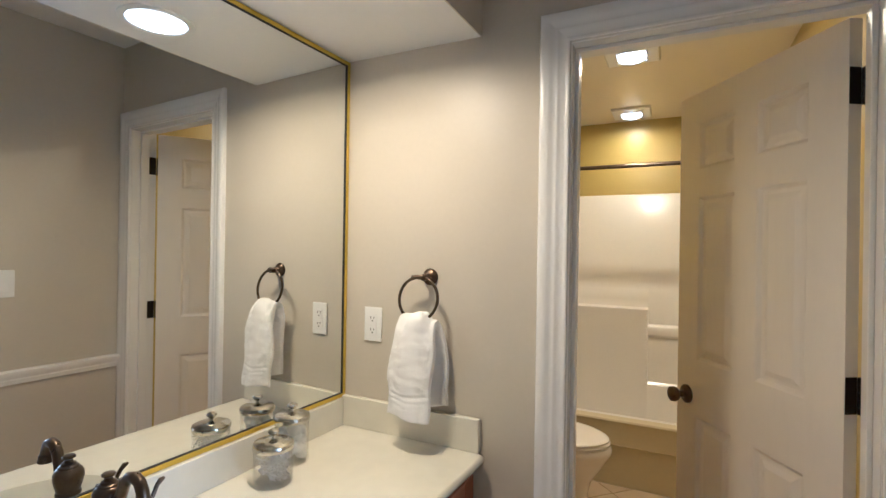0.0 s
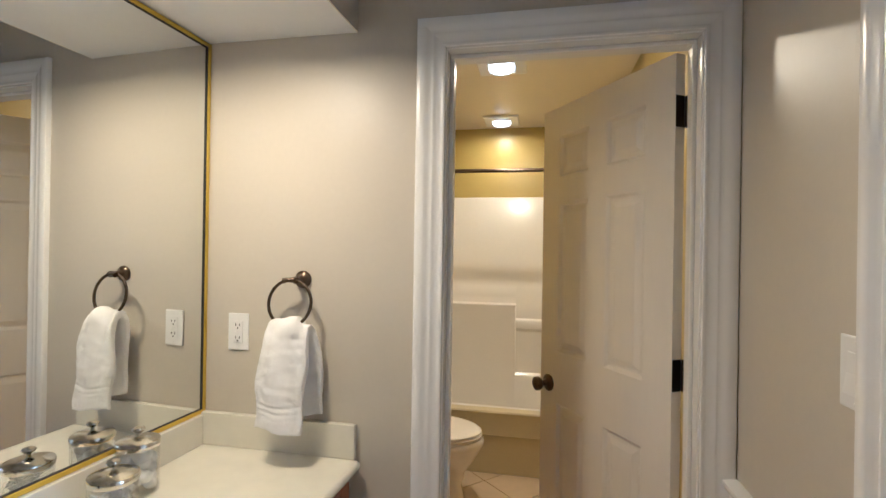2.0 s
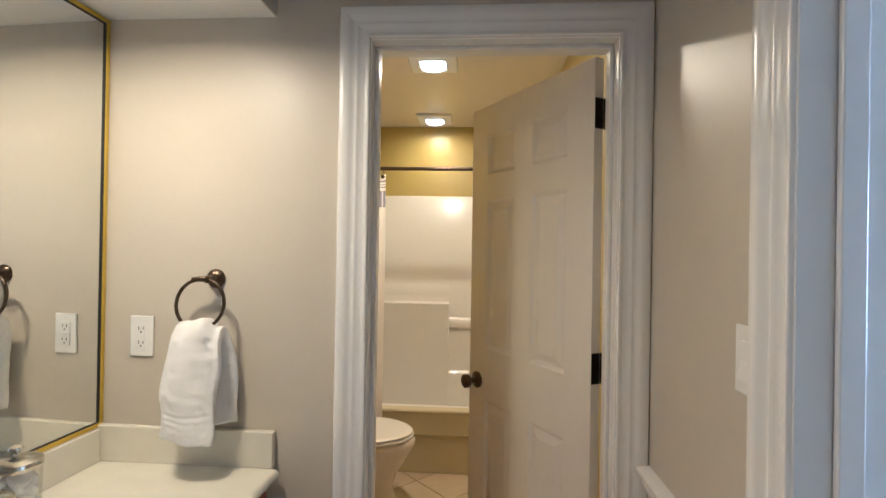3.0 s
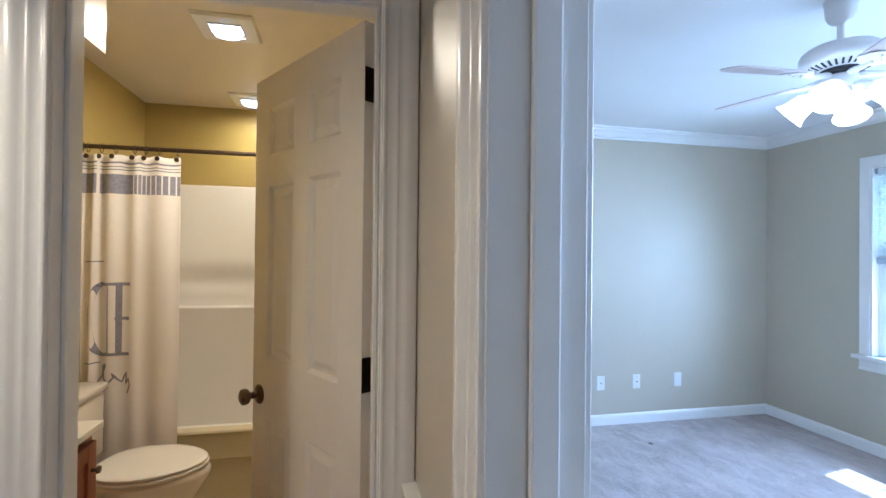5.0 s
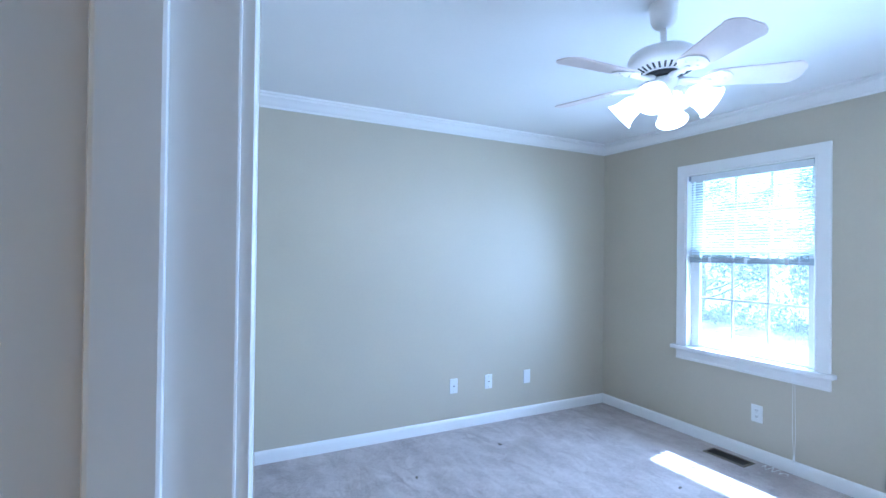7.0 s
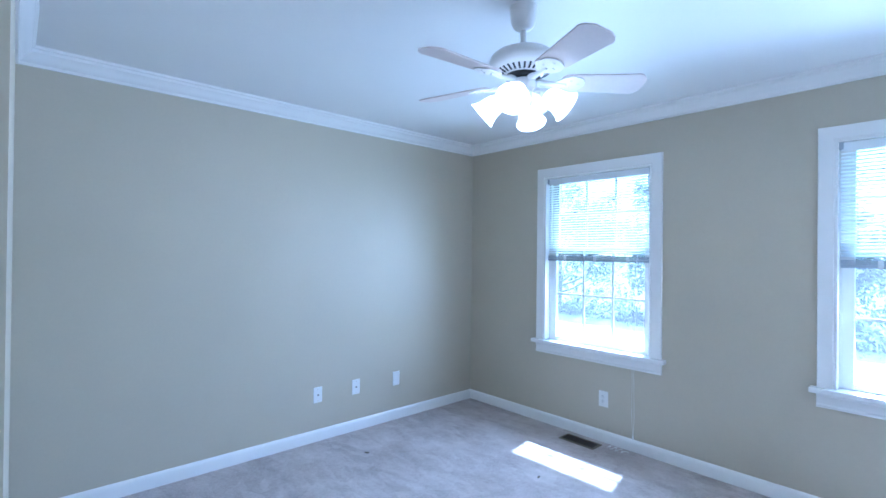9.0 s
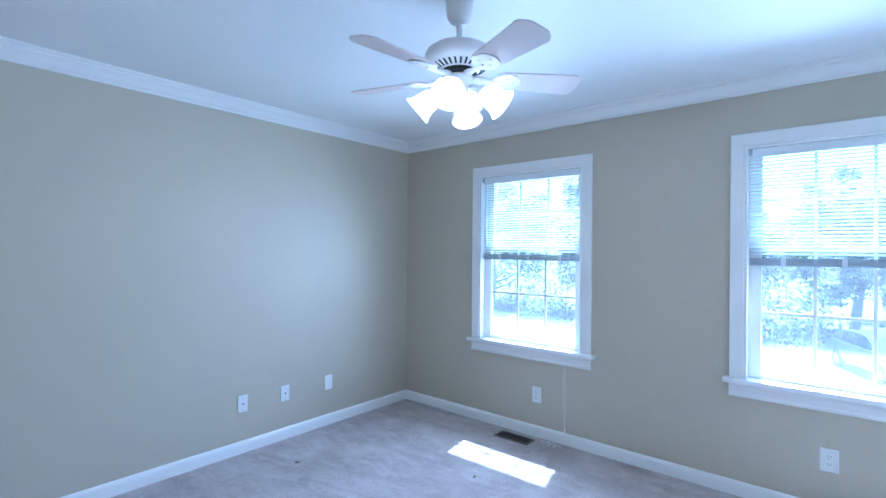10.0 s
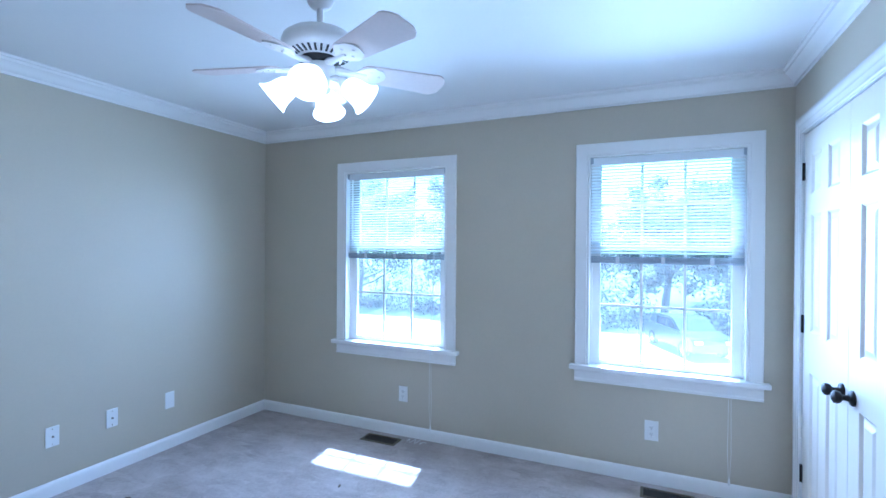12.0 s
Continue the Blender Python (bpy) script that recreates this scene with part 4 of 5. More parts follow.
def draped_towel():
    """A folded terry towel drawn through the ring: a thick soft strip that runs from its front hem over the ring to its back hem."""
    keys = [(0.00, -1.214, -0.122, 0.913, 0.136, 0.0125), (0.10, -1.212, -0.119, 0.955, 0.146, 0.0135), (0.25, -1.211, -0.110, 1.025, 0.150, 0.0150), (0.40, -1.208, -0.099, 1.110, 0.144, 0.0165), (0.50, -1.206, -0.090, 1.170, 0.134, 0.0175),
            (0.56, -1.204, -0.080, 1.205, 0.127, 0.0165), (0.60, -1.203, -0.064, 1.219, 0.122, 0.0160), (0.64, -1.201, -0.048, 1.206, 0.122, 0.0150), (0.70, -1.196, -0.041, 1.165, 0.128, 0.0150), (0.84, -1.188, -0.038, 1.055, 0.138, 0.0145), (1.00, -1.180, -0.037, 0.936, 0.142, 0.0125)]

    def at(v):
        for p, q in zip(keys, keys[1:]):
            if v <= q[0]:
                k = (v - p[0]) / (q[0] - p[0])
                return [p[i] + (q[i] - p[i]) * k for i in range(1, 6)]
        return list(keys[-1][1:])

    def smooth_at(v):
        w = [at(min(1, max(0, v + d))) for d in (-0.03, -0.015, 0, 0.015, 0.03)]
        return [sum(c) / 5 for c in zip(*w)]

    rings, ns, n = [], 110, 72
    for j in range(ns + 1):
        v = j / ns
        x, y, z, wd, th = smooth_at(v)
        a, b = smooth_at(max(0, v - 0.01)), smooth_at(min(1, v + 0.01))
        d = Vector((0, b[1] - a[1], b[2] - a[2])).normalized()
        out = Vector((0, -d.z, d.y))
        end = min(1.0, (min(v, 1 - v) + 0.004) / 0.016) ** 0.5
        band = 0.0
        if v < 0.5:
            band = 0.0030 * sum(math.exp(-((v - h) / 0.006) ** 2) for h in (0.115, 0.150, 0.185)) - 0.0030 * math.exp(-((v - 0.15) / 0.05) ** 4)
        gather = math.exp(-((v - 0.58) / 0.14) ** 2)
        ring_pts = []
        for i in range(n):
            t = 2 * math.pi * i / n
            c, q = math.cos(t), math.sin(t)
            u = math.copysign(abs(c) ** 0.45, c)
            f = math.copysign(abs(q) ** 0.6, q)
            fold = 0.0085 * gather * math.sin(u * 5.2 + 0.8) + 0.0075 * (1 - gather) * math.sin(u * 3.4 + 1.1 + v * 5) + 0.0022 * math.sin(u * 8 + v * 9)
            sway = 0.005 * math.sin(v * 17 + (1.0 if u > 0 else 2.7)) * (1 - 0.6 * gather)
            p = Vector((x + u * wd / 2 + sway * u, y, z)) + out * (f * (th * end + band) + fold)
            p.z -= 0.010 * gather * u * u + 0.007 * (1 - gather) * math.sin(u * 2.2 + v * 8)
            p += out * f * (0.0042 * noise.noise(p * 24) + 0.0030 * noise.noise(p * 60) + 0.0011 * noise.noise(p * 150) + 0.0007 * noise.noise(p * 330))
            p.x += 0.0012 * noise.noise(p * 120 + Vector((9, 0, 0)))
            p.y = min(p.y, -0.008 if p.z > 0.92 else -0.026)
            ring_pts.append(p + Vector((0.005, 0, 0)))
        rings.append(ring_pts)
    bm = bmesh.new()
    vs = [[bm.verts.new(p) for p in r] for r in rings]
    for p, q in zip(vs, vs[1:]):
        for i in range(n):
            k = (i + 1) % n
            bm.faces.new((p[i], p[k], q[k], q[i]))
    bm.faces.new(vs[0])
    bm.faces.new(vs[-1])
    return bm


thing("hand_towel", draped_towel(), TOWEL, "folded white terry hand towel hung through the ring", "towel", smooth=80)


def jar(x, y, r, h, seed, filling, label):
    """Glass apothecary jar with a flat metal lid, knob and swabs or cotton inside."""
    j = empty("apothecary_jar", label, "jar", "jars on the vanity top", at=pose(x, y, CT + 0.0005))
    part("glass_body", lathe(bmesh.new(), [(0, 0.0), (r * 0.90, 0.0), (r, 0.006), (r, h - 0.004), (r * 0.97, h), (r * 0.93, h - 0.004), (r * 0.93, 0.016), (r * 0.85, 0.010), (0, 0.010)], 40), JAR_GLASS, j, "clear glass", 50).visible_shadow = False
    lid = part("lid", lathe(bmesh.new(), [(0, h + 0.001), (r * 1.04, h + 0.001), (r * 1.06, h + 0.004), (r * 1.06, h + 0.012), (r * 1.02, h + 0.016), (r * 0.7, h + 0.022), (r * 0.25, h + 0.026), (0, h + 0.027)], 40), STEEL, j, "polished nickel lid", 35)
    part("lid_knob", lathe(bmesh.new(), [(0.006, h + 0.024), (0.005, h + 0.032), (0.010, h + 0.036), (0.015, h + 0.041), (0.013, h + 0.046), (0.005, h + 0.049), (0, h + 0.050)], 20), STEEL, lid, smooth=40)
    rng = random.Random(seed)
    bm = bmesh.new()
    if filling == "swabs":
        for _ in range(70):
            a, rr, z = rng.uniform(0, 6.28), r * 0.6 * math.sqrt(rng.random()), rng.uniform(0.018, h * 0.75)
            d = Vector((rng.gauss(0, 1), rng.gauss(0, 1), rng.gauss(0, 0.5))).normalized() * 0.026
            c = Vector((rr * math.cos(a), rr * math.sin(a), z))
            for s in (-1, 1):
                q = c + d * s
                lim = r * 0.88 / max(r * 0.88, math.hypot(q.x, q.y))
                q.x, q.y = q.x * lim, q.y * lim
                q.z = max(0.014, q.z)
                if s < 0:
                    p = q
            k = (q - p)
            tube(bm, [p, p + k * 0.12, p + k * 0.18, p + k * 0.82, p + k * 0.88, q], [0.0015, 0.0024, 0.0011, 0.0011, 0.0024, 0.0015], 5)
        part("cotton_swabs", bm, COTTON, j, "white cotton swabs", 60)
    else:
        for _ in range(34):
            a, rr, z = rng.uniform(0, 6.28), r * 0.62 * math.sqrt(rng.random()), rng.uniform(0.024, h * 0.86)
            g = bmesh.ops.create_icosphere(bm, subdivisions=2, radius=0.016, matrix=pose(rr * math.cos(a), rr * math.sin(a), z))
            for v in g["verts"]:
                v.co += Vector((noise.noise(v.co * 90), noise.noise(v.co * 90 + Vector((5, 0, 0))), noise.noise(v.co * 90 + Vector((0, 7, 0))))) * 0.004
        part("cotton_balls", bm, COTTON, j, "white cotton balls", 60)
    return j


jar(-1.4225, -0.430, 0.049, 0.090, 4, "swabs", "glass jar of cotton swabs with a nickel lid")
jar(-1.470, -0.314, 0.047, 0.117, 5, "balls", "taller glass jar of cotton balls with a nickel lid")

# faucet
FX, FY = -1.484, -0.794
faucet = empty("faucet", "oil-rubbed bronze basin faucet with a curved spout", "faucet", at=pose(FX, FY, CT) @ Matrix.Diagonal((0.95, 0.95, 0.86, 1)))
part("base_plate", lathe(bmesh.new(), [(0, 0), (0.030, 0), (0.030, 0.004), (0.025, 0.010), (0, 0.010)], 36, None, (0.9, 2.9)), BRONZE, faucet, smooth=40)
part("body", lathe(bmesh.new(), [(0.025, 0.008), (0.021, 0.016), (0.018, 0.030), (0.019, 0.075), (0.021, 0.095), (0.024, 0.098), (0.024, 0.104), (0.022, 0.107), (0.026, 0.122), (0.029, 0.138), (0.0285, 0.150), (0.024, 0.160), (0.020, 0.163),
                                 (0.019, 0.167), (0.015, 0.170), (0.014, 0.174), (0.009, 0.176), (0.007, 0.182), (0.0125, 0.186), (0.0135, 0.189), (0.011, 0.192), (0, 0.193)], 28), BRONZE, faucet, smooth=35)
spout = part("spout", tube(bmesh.new(), [(0.020, 0, 0.128), (0.036, 0, 0.138), (0.047, 0, 0.160), (0.056, 0, 0.184), (0.070, 0, 0.199), (0.087, 0, 0.203), (0.103, 0, 0.195), (0.112, 0, 0.178), (0.115, 0, 0.164)],
                           [0.013, 0.0125, 0.0115, 0.0115, 0.012, 0.012, 0.0115, 0.012, 0.0125], 16), BRONZE, faucet, smooth=60)
part("spout_outlet", lathe(bmesh.new(), [(0.0125, 0.020), (0.015, 0.016), (0.015, 0.010), (0.0165, 0.004), (0.0165, 0), (0.012, 0), (0.011, 0.010)], 20, pose(0.116, 0, 0.146, 0, -4)), BRONZE, spout, smooth=40)
for s in (-1, 1):
    h = part("handle", lathe(bmesh.new(), [(0.022, 0.008), (0.018, 0.016), (0.014, 0.030), (0.017, 0.050), (0.020, 0.062), (0.017, 0.072), (0.010, 0.078), (0.007, 0.084), (0.010, 0.088), (0.008, 0.092), (0, 0.093)], 20, pose(0, s * 0.062, 0)), BRONZE, faucet, smooth=40)
    part("lever", tube(bmesh.new(), [(0, s * 0.070, 0.066), (0.0, s * 0.084, 0.076), (-0.002, s * 0.096, 0.094), (-0.003, s * 0.104, 0.112), (-0.003, s * 0.113, 0.122), (-0.002, s * 0.120, 0.124)], [0.0055, 0.005, 0.0048, 0.005, 0.0065, 0.004], 10), BRONZE, h, smooth=60)


# ---- bath ----
TUB_Y, TUB_H = 1.720, 0.405
tub = empty("bathtub", "almond acrylic tub with a moulded three-wall surround", "bathtub", at=pose(0, 0, 0))
X0, X1 = XM + 0.006, -0.006
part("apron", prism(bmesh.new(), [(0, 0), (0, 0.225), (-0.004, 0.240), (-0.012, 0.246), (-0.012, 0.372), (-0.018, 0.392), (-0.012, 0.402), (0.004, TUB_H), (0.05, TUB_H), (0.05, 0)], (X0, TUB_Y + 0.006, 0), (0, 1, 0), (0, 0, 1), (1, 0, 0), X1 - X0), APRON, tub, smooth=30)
bm = bmesh.new()
rows = []
for k, (inset, z) in enumerate(((0.0, TUB_H), (0.055, TUB_H), (0.070, TUB_H - 0.012), (0.085, TUB_H - 0.06), (0.12, 0.12), (0.17, 0.075))):
    rows.append([bm.verts.new((x, y, z)) for x, y in ((X0 + inset, TUB_Y + 0.056 + inset * 0.6), (X1 - inset, TUB_Y + 0.056 + inset * 0.6), (X1 - inset, 2.484), (X0 + inset, 2.484))])
for p, q in zip(rows, rows[1:]):
    for i in range(4):
        bm.faces.new((p[i], p[(i + 1) % 4], q[(i + 1) % 4], q[i]))
bm.faces.new(rows[-1])
part("basin", bm, ACRYLIC, tub)
BACK = [(0, 0.06), (0.088, 0.06), (0.072, 0.30), (0.060, 0.97), (0.069, 0.985), (0.069, 0.997), (0.060, 1.004), (0.050, 1.012), (0.045, 1.030), (0.042, 1.070), (0.040, 1.120), (0.030, 1.145), (0.024, 1.20), (0.018, 1.845), (0.012, 1.862), (0, 1.866)]
NX = -0.66
part("back_panel", prism(bmesh.new(), BACK, (X0, BATH_Y1 - 0.002, 0), (0, -1, 0), (0, 0, 1), (1, 0, 0), NX - X0), ACRYLIC, tub, smooth=35)
BACK2 = [(0, 0.06), (0.088, 0.06), (0.072, 0.425), (0.066, 0.442), (0.040, 0.446), (0.030, 0.460), (0.032, 0.790), (0.045, 0.806), (0.060, 0.810), (0.066, 0.822), (0.062, 0.872), (0.056, 0.884), (0.044, 0.892), (0.040, 1.110), (0.030, 1.145), (0.024, 1.20), (0.018, 1.845), (0.012, 1.862), (0, 1.866)]
part("niche_panel", prism(bmesh.new(), BACK2, (NX, BATH_Y1 - 0.002, 0), (0, -1, 0), (0, 0, 1), (1, 0, 0), X1 - NX), ACRYLIC, tub, smooth=35)
part("niche_side", B((NX - 0.014, BATH_Y1 - 0.068, TUB_H + 0.01, NX + 0.002, BATH_Y1 - 0.01, 0.99), bevel=0.007), ACRYLIC, tub)
SIDE = [(0, TUB_H), (0.060, TUB_H), (0.050, 0.98), (0.052, 1.0), (0.020, 1.05), (0.014, 1.85), (0, 1.866)]
part("end_panel", prism(bmesh.new(), SIDE, (X0, TUB_Y + 0.05, 0), (1, 0, 0), (0, 0, 1), (0, 1, 0), BATH_Y1 - TUB_Y - 0.06), ACRYLIC, tub, smooth=35)
part("end_panel", prism(bmesh.new(), SIDE, (X1, TUB_Y + 0.05, 0), (-1, 0, 0), (0, 0, 1), (0, 1, 0), BATH_Y1 - TUB_Y - 0.06), ACRYLIC, tub, smooth=35)

ROD_Z, ROD_Y = 1.945, TUB_Y - 0.006
rod = thing("curtain_rod", tube(bmesh.new(), [(XM + 0.006, ROD_Y, ROD_Z), (-0.006, ROD_Y, ROD_Z)], 0.0125, 16), BRONZE, "dark bronze shower rod from wall to wall", "curtain rod", smooth=60)
for x, s in ((XM + 0.005, 1), (-0.005, -1)):
    part("flange", lathe(bmesh.new(), [(0, 0), (0.032, 0), (0.030, 0.008), (0.016, 0.020), (0, 0.020)], 20, pose(x, ROD_Y, ROD_Z, 0, 90 * s)), BRONZE, rod, smooth=40)

# shower curtain, drawn to the left
CXA, CXB, CTOP, CBOT = XM + 0.02, -1.050, 1.905, 0.16


def curtain_point(u, z, off=0.0):
    """A point of the gathered cloth; u runs along it from 0 to 1."""
    v = (CTOP - z) / (CTOP - CBOT)
    ph = 2 * math.pi * (4.2 * u + 0.35 * math.sin(3.1 * u)) + 0.5 * math.sin(2.2 * v + u * 2)
    amp = 0.011 + 0.006 * math.sin(u * 7 + v * 1.3)
    return Vector((CXA + (CXB - CXA) * u + 0.012 * math.sin(ph * 0.5 + v), ROD_Y - 0.022 + amp * math.sin(ph) - off, z - 0.010 * abs(math.sin(math.pi * 5 * u)) * max(0, 1 - v * 12)))


def curtain_sheet(z0, z1, nz, off=0.0, u0=0.0, u1=1.0):
    bm, nu = bmesh.new(), 150
    nu = max(6, int(nu * (u1 - u0)))
    g = [[bm.verts.new(curtain_point(u0 + (u1 - u0) * i / nu, z1 + (z0 - z1) * j / nz, off)) for i in range(nu + 1)] for j in range(nz + 1)]
    for j in range(nz):
        for i in range(nu):
            bm.faces.new((g[j][i], g[j][i + 1], g[j + 1][i + 1], g[j + 1][i]))
    return bm


curtain = empty("shower_curtain", "white shower curtain with grey-blue bands and lettering, drawn aside", "shower curtain", at=pose(0, 0, 0))
cloth = part("cloth", curtain_sheet(CBOT, CTOP, 60), CURTAIN, curtain, smooth=80)
mod = cloth.modifiers.new("thickness", "SOLIDIFY")
mod.thickness = 0.0015
for z0, z1 in ((1.858, 1.868), (1.838, 1.843), (1.822, 1.828), (1.695, 1.800)):
    part("band", curtain_sheet(z0, z1, 6 if z1 - z0 > 0.05 else 1, 0.003), CURTAIN_BLUE, curtain, "slate blue printed band", 80)
for k in range(9):
    u = 0.52 + k * 0.055
    part("stripe", curtain_sheet(1.696, 1.799, 4, 0.0045, u, u + 0.012), CURTAIN, curtain, smooth=80)


def hung_ink(bm):
    """Lays a flat drawing (x along the cloth in metres, z up) onto the folds."""
    for v in bm.verts:
        u = (v.co.x - CXA) / (CXB - CXA)
        v.co = curtain_point(u, v.co.z, 0.004)
    return bm


def stroke(pts, wd, step=0.008):
    """A flat pen stroke along points (x, z) with widths wd."""
    bm = bmesh.new()
    P = []
    for (a, b), (wa, wb) in zip(zip(pts, pts[1:]), zip(wd, wd[1:])):
        n = max(1, int(math.dist(a, b) / step))
        P += [(a[0] + (b[0] - a[0]) * k / n, a[1] + (b[1] - a[1]) * k / n, wa + (wb - wa) * k / n) for k in range(n)]
    P.append((*pts[-1], wd[-1]))
    rows = []
    for i, (x, z, wv) in enumerate(P):
        a, b = P[max(0, i - 1)], P[min(len(P) - 1, i + 1)]
        d = Vector((b[0] - a[0], b[1] - a[1])).normalized()
        rows.append((bm.verts.new((x - d.y * wv / 2, 0, z + d.x * wv / 2)), bm.verts.new((x + d.y * wv / 2, 0, z - d.x * wv / 2))))
    for p, q in zip(rows, rows[1:]):
        bm.faces.new((p[0], p[1], q[1], q[0]))
    return hung_ink(bm)


def arc(cx, cz, rx, rz, a0, a1, n=16):
    return [(cx + rx * math.cos(radians(a0 + (a1 - a0) * k / n)), cz + rz * math.sin(radians(a0 + (a1 - a0) * k / n))) for k in range(n + 1)]


letters = [stroke(arc(-1.388, 1.034, 0.078, 0.185, 75, 285, 24), [0.012 + 0.034 * math.sin(math.pi * k / 24) for k in range(25)]),
           stroke([(-1.345, 1.216), (-1.345, 0.850)], [0.050, 0.050]),
           stroke([(-1.375, 1.218), (-1.282, 1.218)], [0.014, 0.018]), stroke([(-1.345, 1.036), (-1.286, 1.036)], [0.014, 0.018]), stroke([(-1.375, 0.848), (-1.282, 0.848)], [0.014, 0.018]),
           stroke([(-1.50, 1.335), (-1.385, 1.338)], [0.006, 0.006]), stroke([(-1.50, 0.802), (-1.40, 0.806)], [0.006, 0.006]),
           stroke([(-1.46, 0.705), (-1.42, 0.690), (-1.385, 0.74), (-1.372, 0.80), (-1.384, 0.79), (-1.380, 0.72), (-1.362, 0.70), (-1.345, 0.73), (-1.352, 0.75), (-1.334, 0.715), (-1.318, 0.70), (-1.305, 0.735), (-1.296, 0.75), (-1.298, 0.69), (-1.284, 0.72), (-1.276, 0.68), (-1.290, 0.64)], [0.008] * 17)]
for b in letters:
    part("lettering", b, CURTAIN_BLUE, curtain, "grey-blue printed lettering")
for k in range(7):
    u = 0.04 + 0.155 * k
    p = curtain_point(u, CTOP - 0.012)
    h = part("curtain_hook", tube(bmesh.new(), [Vector((p.x, ROD_Y + 0.017 * math.sin(a), ROD_Z - 0.008 + 0.024 * math.cos(a))) for a in (2 * math.pi * i / 20 for i in range(20))], 0.002, 6, True), BRONZE, curtain, "bronze ring")
    part("hook_button", lathe(bmesh.new(), [(0, 0.004), (0.011, 0.003), (0.013, 0), (0.011, -0.003), (0, -0.004)], 16, pose(p.x, p.y - 0.014, CTOP - 0.016, 90)), BRONZE, h, "dark round button", 40)

# toilet
TY = 1.350
toilet = empty("toilet", "bone porcelain toilet with its lid closed", "toilet", at=pose(0, TY, 0) @ Matrix.Diagonal((1, 1, 0.945, 1)))


def oval(cx, a, b, z, n=36, back=0.0):
    """An egg outline, blunt at the back."""
    pts = []
    for k in range(n):
        t = 2 * math.pi * k / n
        x, y = math.cos(t), math.sin(t)
        pts.append((cx + (a if x > 0 else a * 0.82) * (abs(x) ** (1 if x > 0 else 0.75)) * (1 if x > 0 else -1), b * y * (1 - 0.10 * max(0, x) ** 2), z))
    return pts


def stack(rings, cap0=True, cap1=True):
    bm = bmesh.new()
    vs = [[bm.verts.new(p) for p in r] for r in rings]
    for p, q in zip(vs, vs[1:]):
        for i in range(len(p)):
            j = (i + 1) % len(p)
            bm.faces.new((p[i], p[j], q[j], q[i]))
    if cap0:
        bm.faces.new(vs[0])
    if cap1:
        bm.faces.new(vs[-1])
    return bm


part("bowl", stack([oval(-1.10, 0.215, 0.125, 0.0), oval(-1.10, 0.21, 0.12, 0.03), oval(-1.10, 0.195, 0.115, 0.10), oval(-1.09, 0.205, 0.122, 0.18), oval(-1.07, 0.232, 0.142, 0.25), oval(-1.055, 0.255, 0.168, 0.32), oval(-1.052, 0.272, 0.188, 0.355), oval(-1.052, 0.272, 0.193, 0.380), oval(-1.052, 0.262, 0.184, 0.392)]), PORCELAIN, toilet, smooth=45)
part("seat", stack([oval(-1.052, 0.250, 0.182, 0.3925), oval(-1.052, 0.252, 0.184, 0.397), oval(-1.052, 0.262, 0.195, 0.399), oval(-1.052, 0.263, 0.196, 0.411), oval(-1.052, 0.258, 0.191, 0.414)]), PORCELAIN, toilet, "bone plastic seat", 45)
part("lid", stack([oval(-1.054, 0.246, 0.180, 0.4145), oval(-1.054, 0.248, 0.182, 0.419), oval(-1.054, 0.258, 0.192, 0.421), oval(-1.054, 0.259, 0.193, 0.431), oval(-1.054, 0.252, 0.187, 0.436), oval(-1.054, 0.235, 0.172, 0.4385), oval(-1.054, 0.12, 0.08, 0.4395)]), PORCELAIN, toilet, "bone plastic lid", 45)
part("tank", B((XM + 0.02, -0.235, 0.395, -1.335, 0.235, 0.735), bevel=0.02), PORCELAIN, toilet, smooth=40)
part("tank_lid", B((XM + 0.012, -0.245, 0.735, -1.322, 0.245, 0.775), bevel=0.012), PORCELAIN, toilet, smooth=40)
part("neck", B((XM + 0.10, -0.10, 0.05, -1.17, 0.10, 0.393), bevel=0.03), PORCELAIN, toilet, smooth=40)
part("flush_lever", tube(lathe(bmesh.new(), [(0, 0), (0.012, 0), (0.012, 0.008), (0, 0.010)], 14, pose(-1.335, -0.17, 0.68, 0, 90)), [(-1.322, -0.17, 0.68), (-1.318, -0.13, 0.676), (-1.318, -0.09, 0.670)], [0.005, 0.005, 0.006], 8), STEEL, toilet, smooth=50)

# second vanity beside the toilet
cabinet("vanity_cabinet", "red cherry wood cabinet under a cream top by the toilet", XM + 0.006, -1.000, BATH_Y0 + 0.002, 0.715, CT - 0.026, 1)
c2 = empty("vanity_countertop", "cream cultured marble top on the bath cabinet", "countertop", at=pose(0, 0, 0))
part("top", B((XM + 0.005, BATH_Y0 + 0.001, CT - 0.026, -0.972, 0.735, CT), bevel=0.005), COUNTER, c2)
part("back_splash", B((XM + 0.005, BATH_Y0 + 0.001, CT, XM + 0.025, 0.735, 0.905), bevel=0.003), COUNTER, c2)


def square_light(x, y, half, label):
    e = empty("ceiling_light", label, "ceiling light", "lights on the bath ceiling", at=pose(x, y, CEIL_Z))
    rows = [[(sx * h, sy * h, z) for sx, sy in ((-1, -1), (1, -1), (1, 1), (-1, 1))] for h, z in ((half, 0), (half, -0.008), (half * 0.94, -0.016), (half * 0.56, -0.020), (half * 0.53, -0.026), (half * 0.50, -0.020))]
    part("frame", stack(rows, False, False), PLASTIC, e, "white square trim")
    g = bmesh.new()
    lathe(g, [(half * 0.52, -0.018), (half * 0.52, -0.028), (half * 0.46, -0.038), (half * 0.30, -0.045), (0, -0.048)], 28)
    part("lens", g, LENS, e, "glowing frosted lens", 60)
    return e


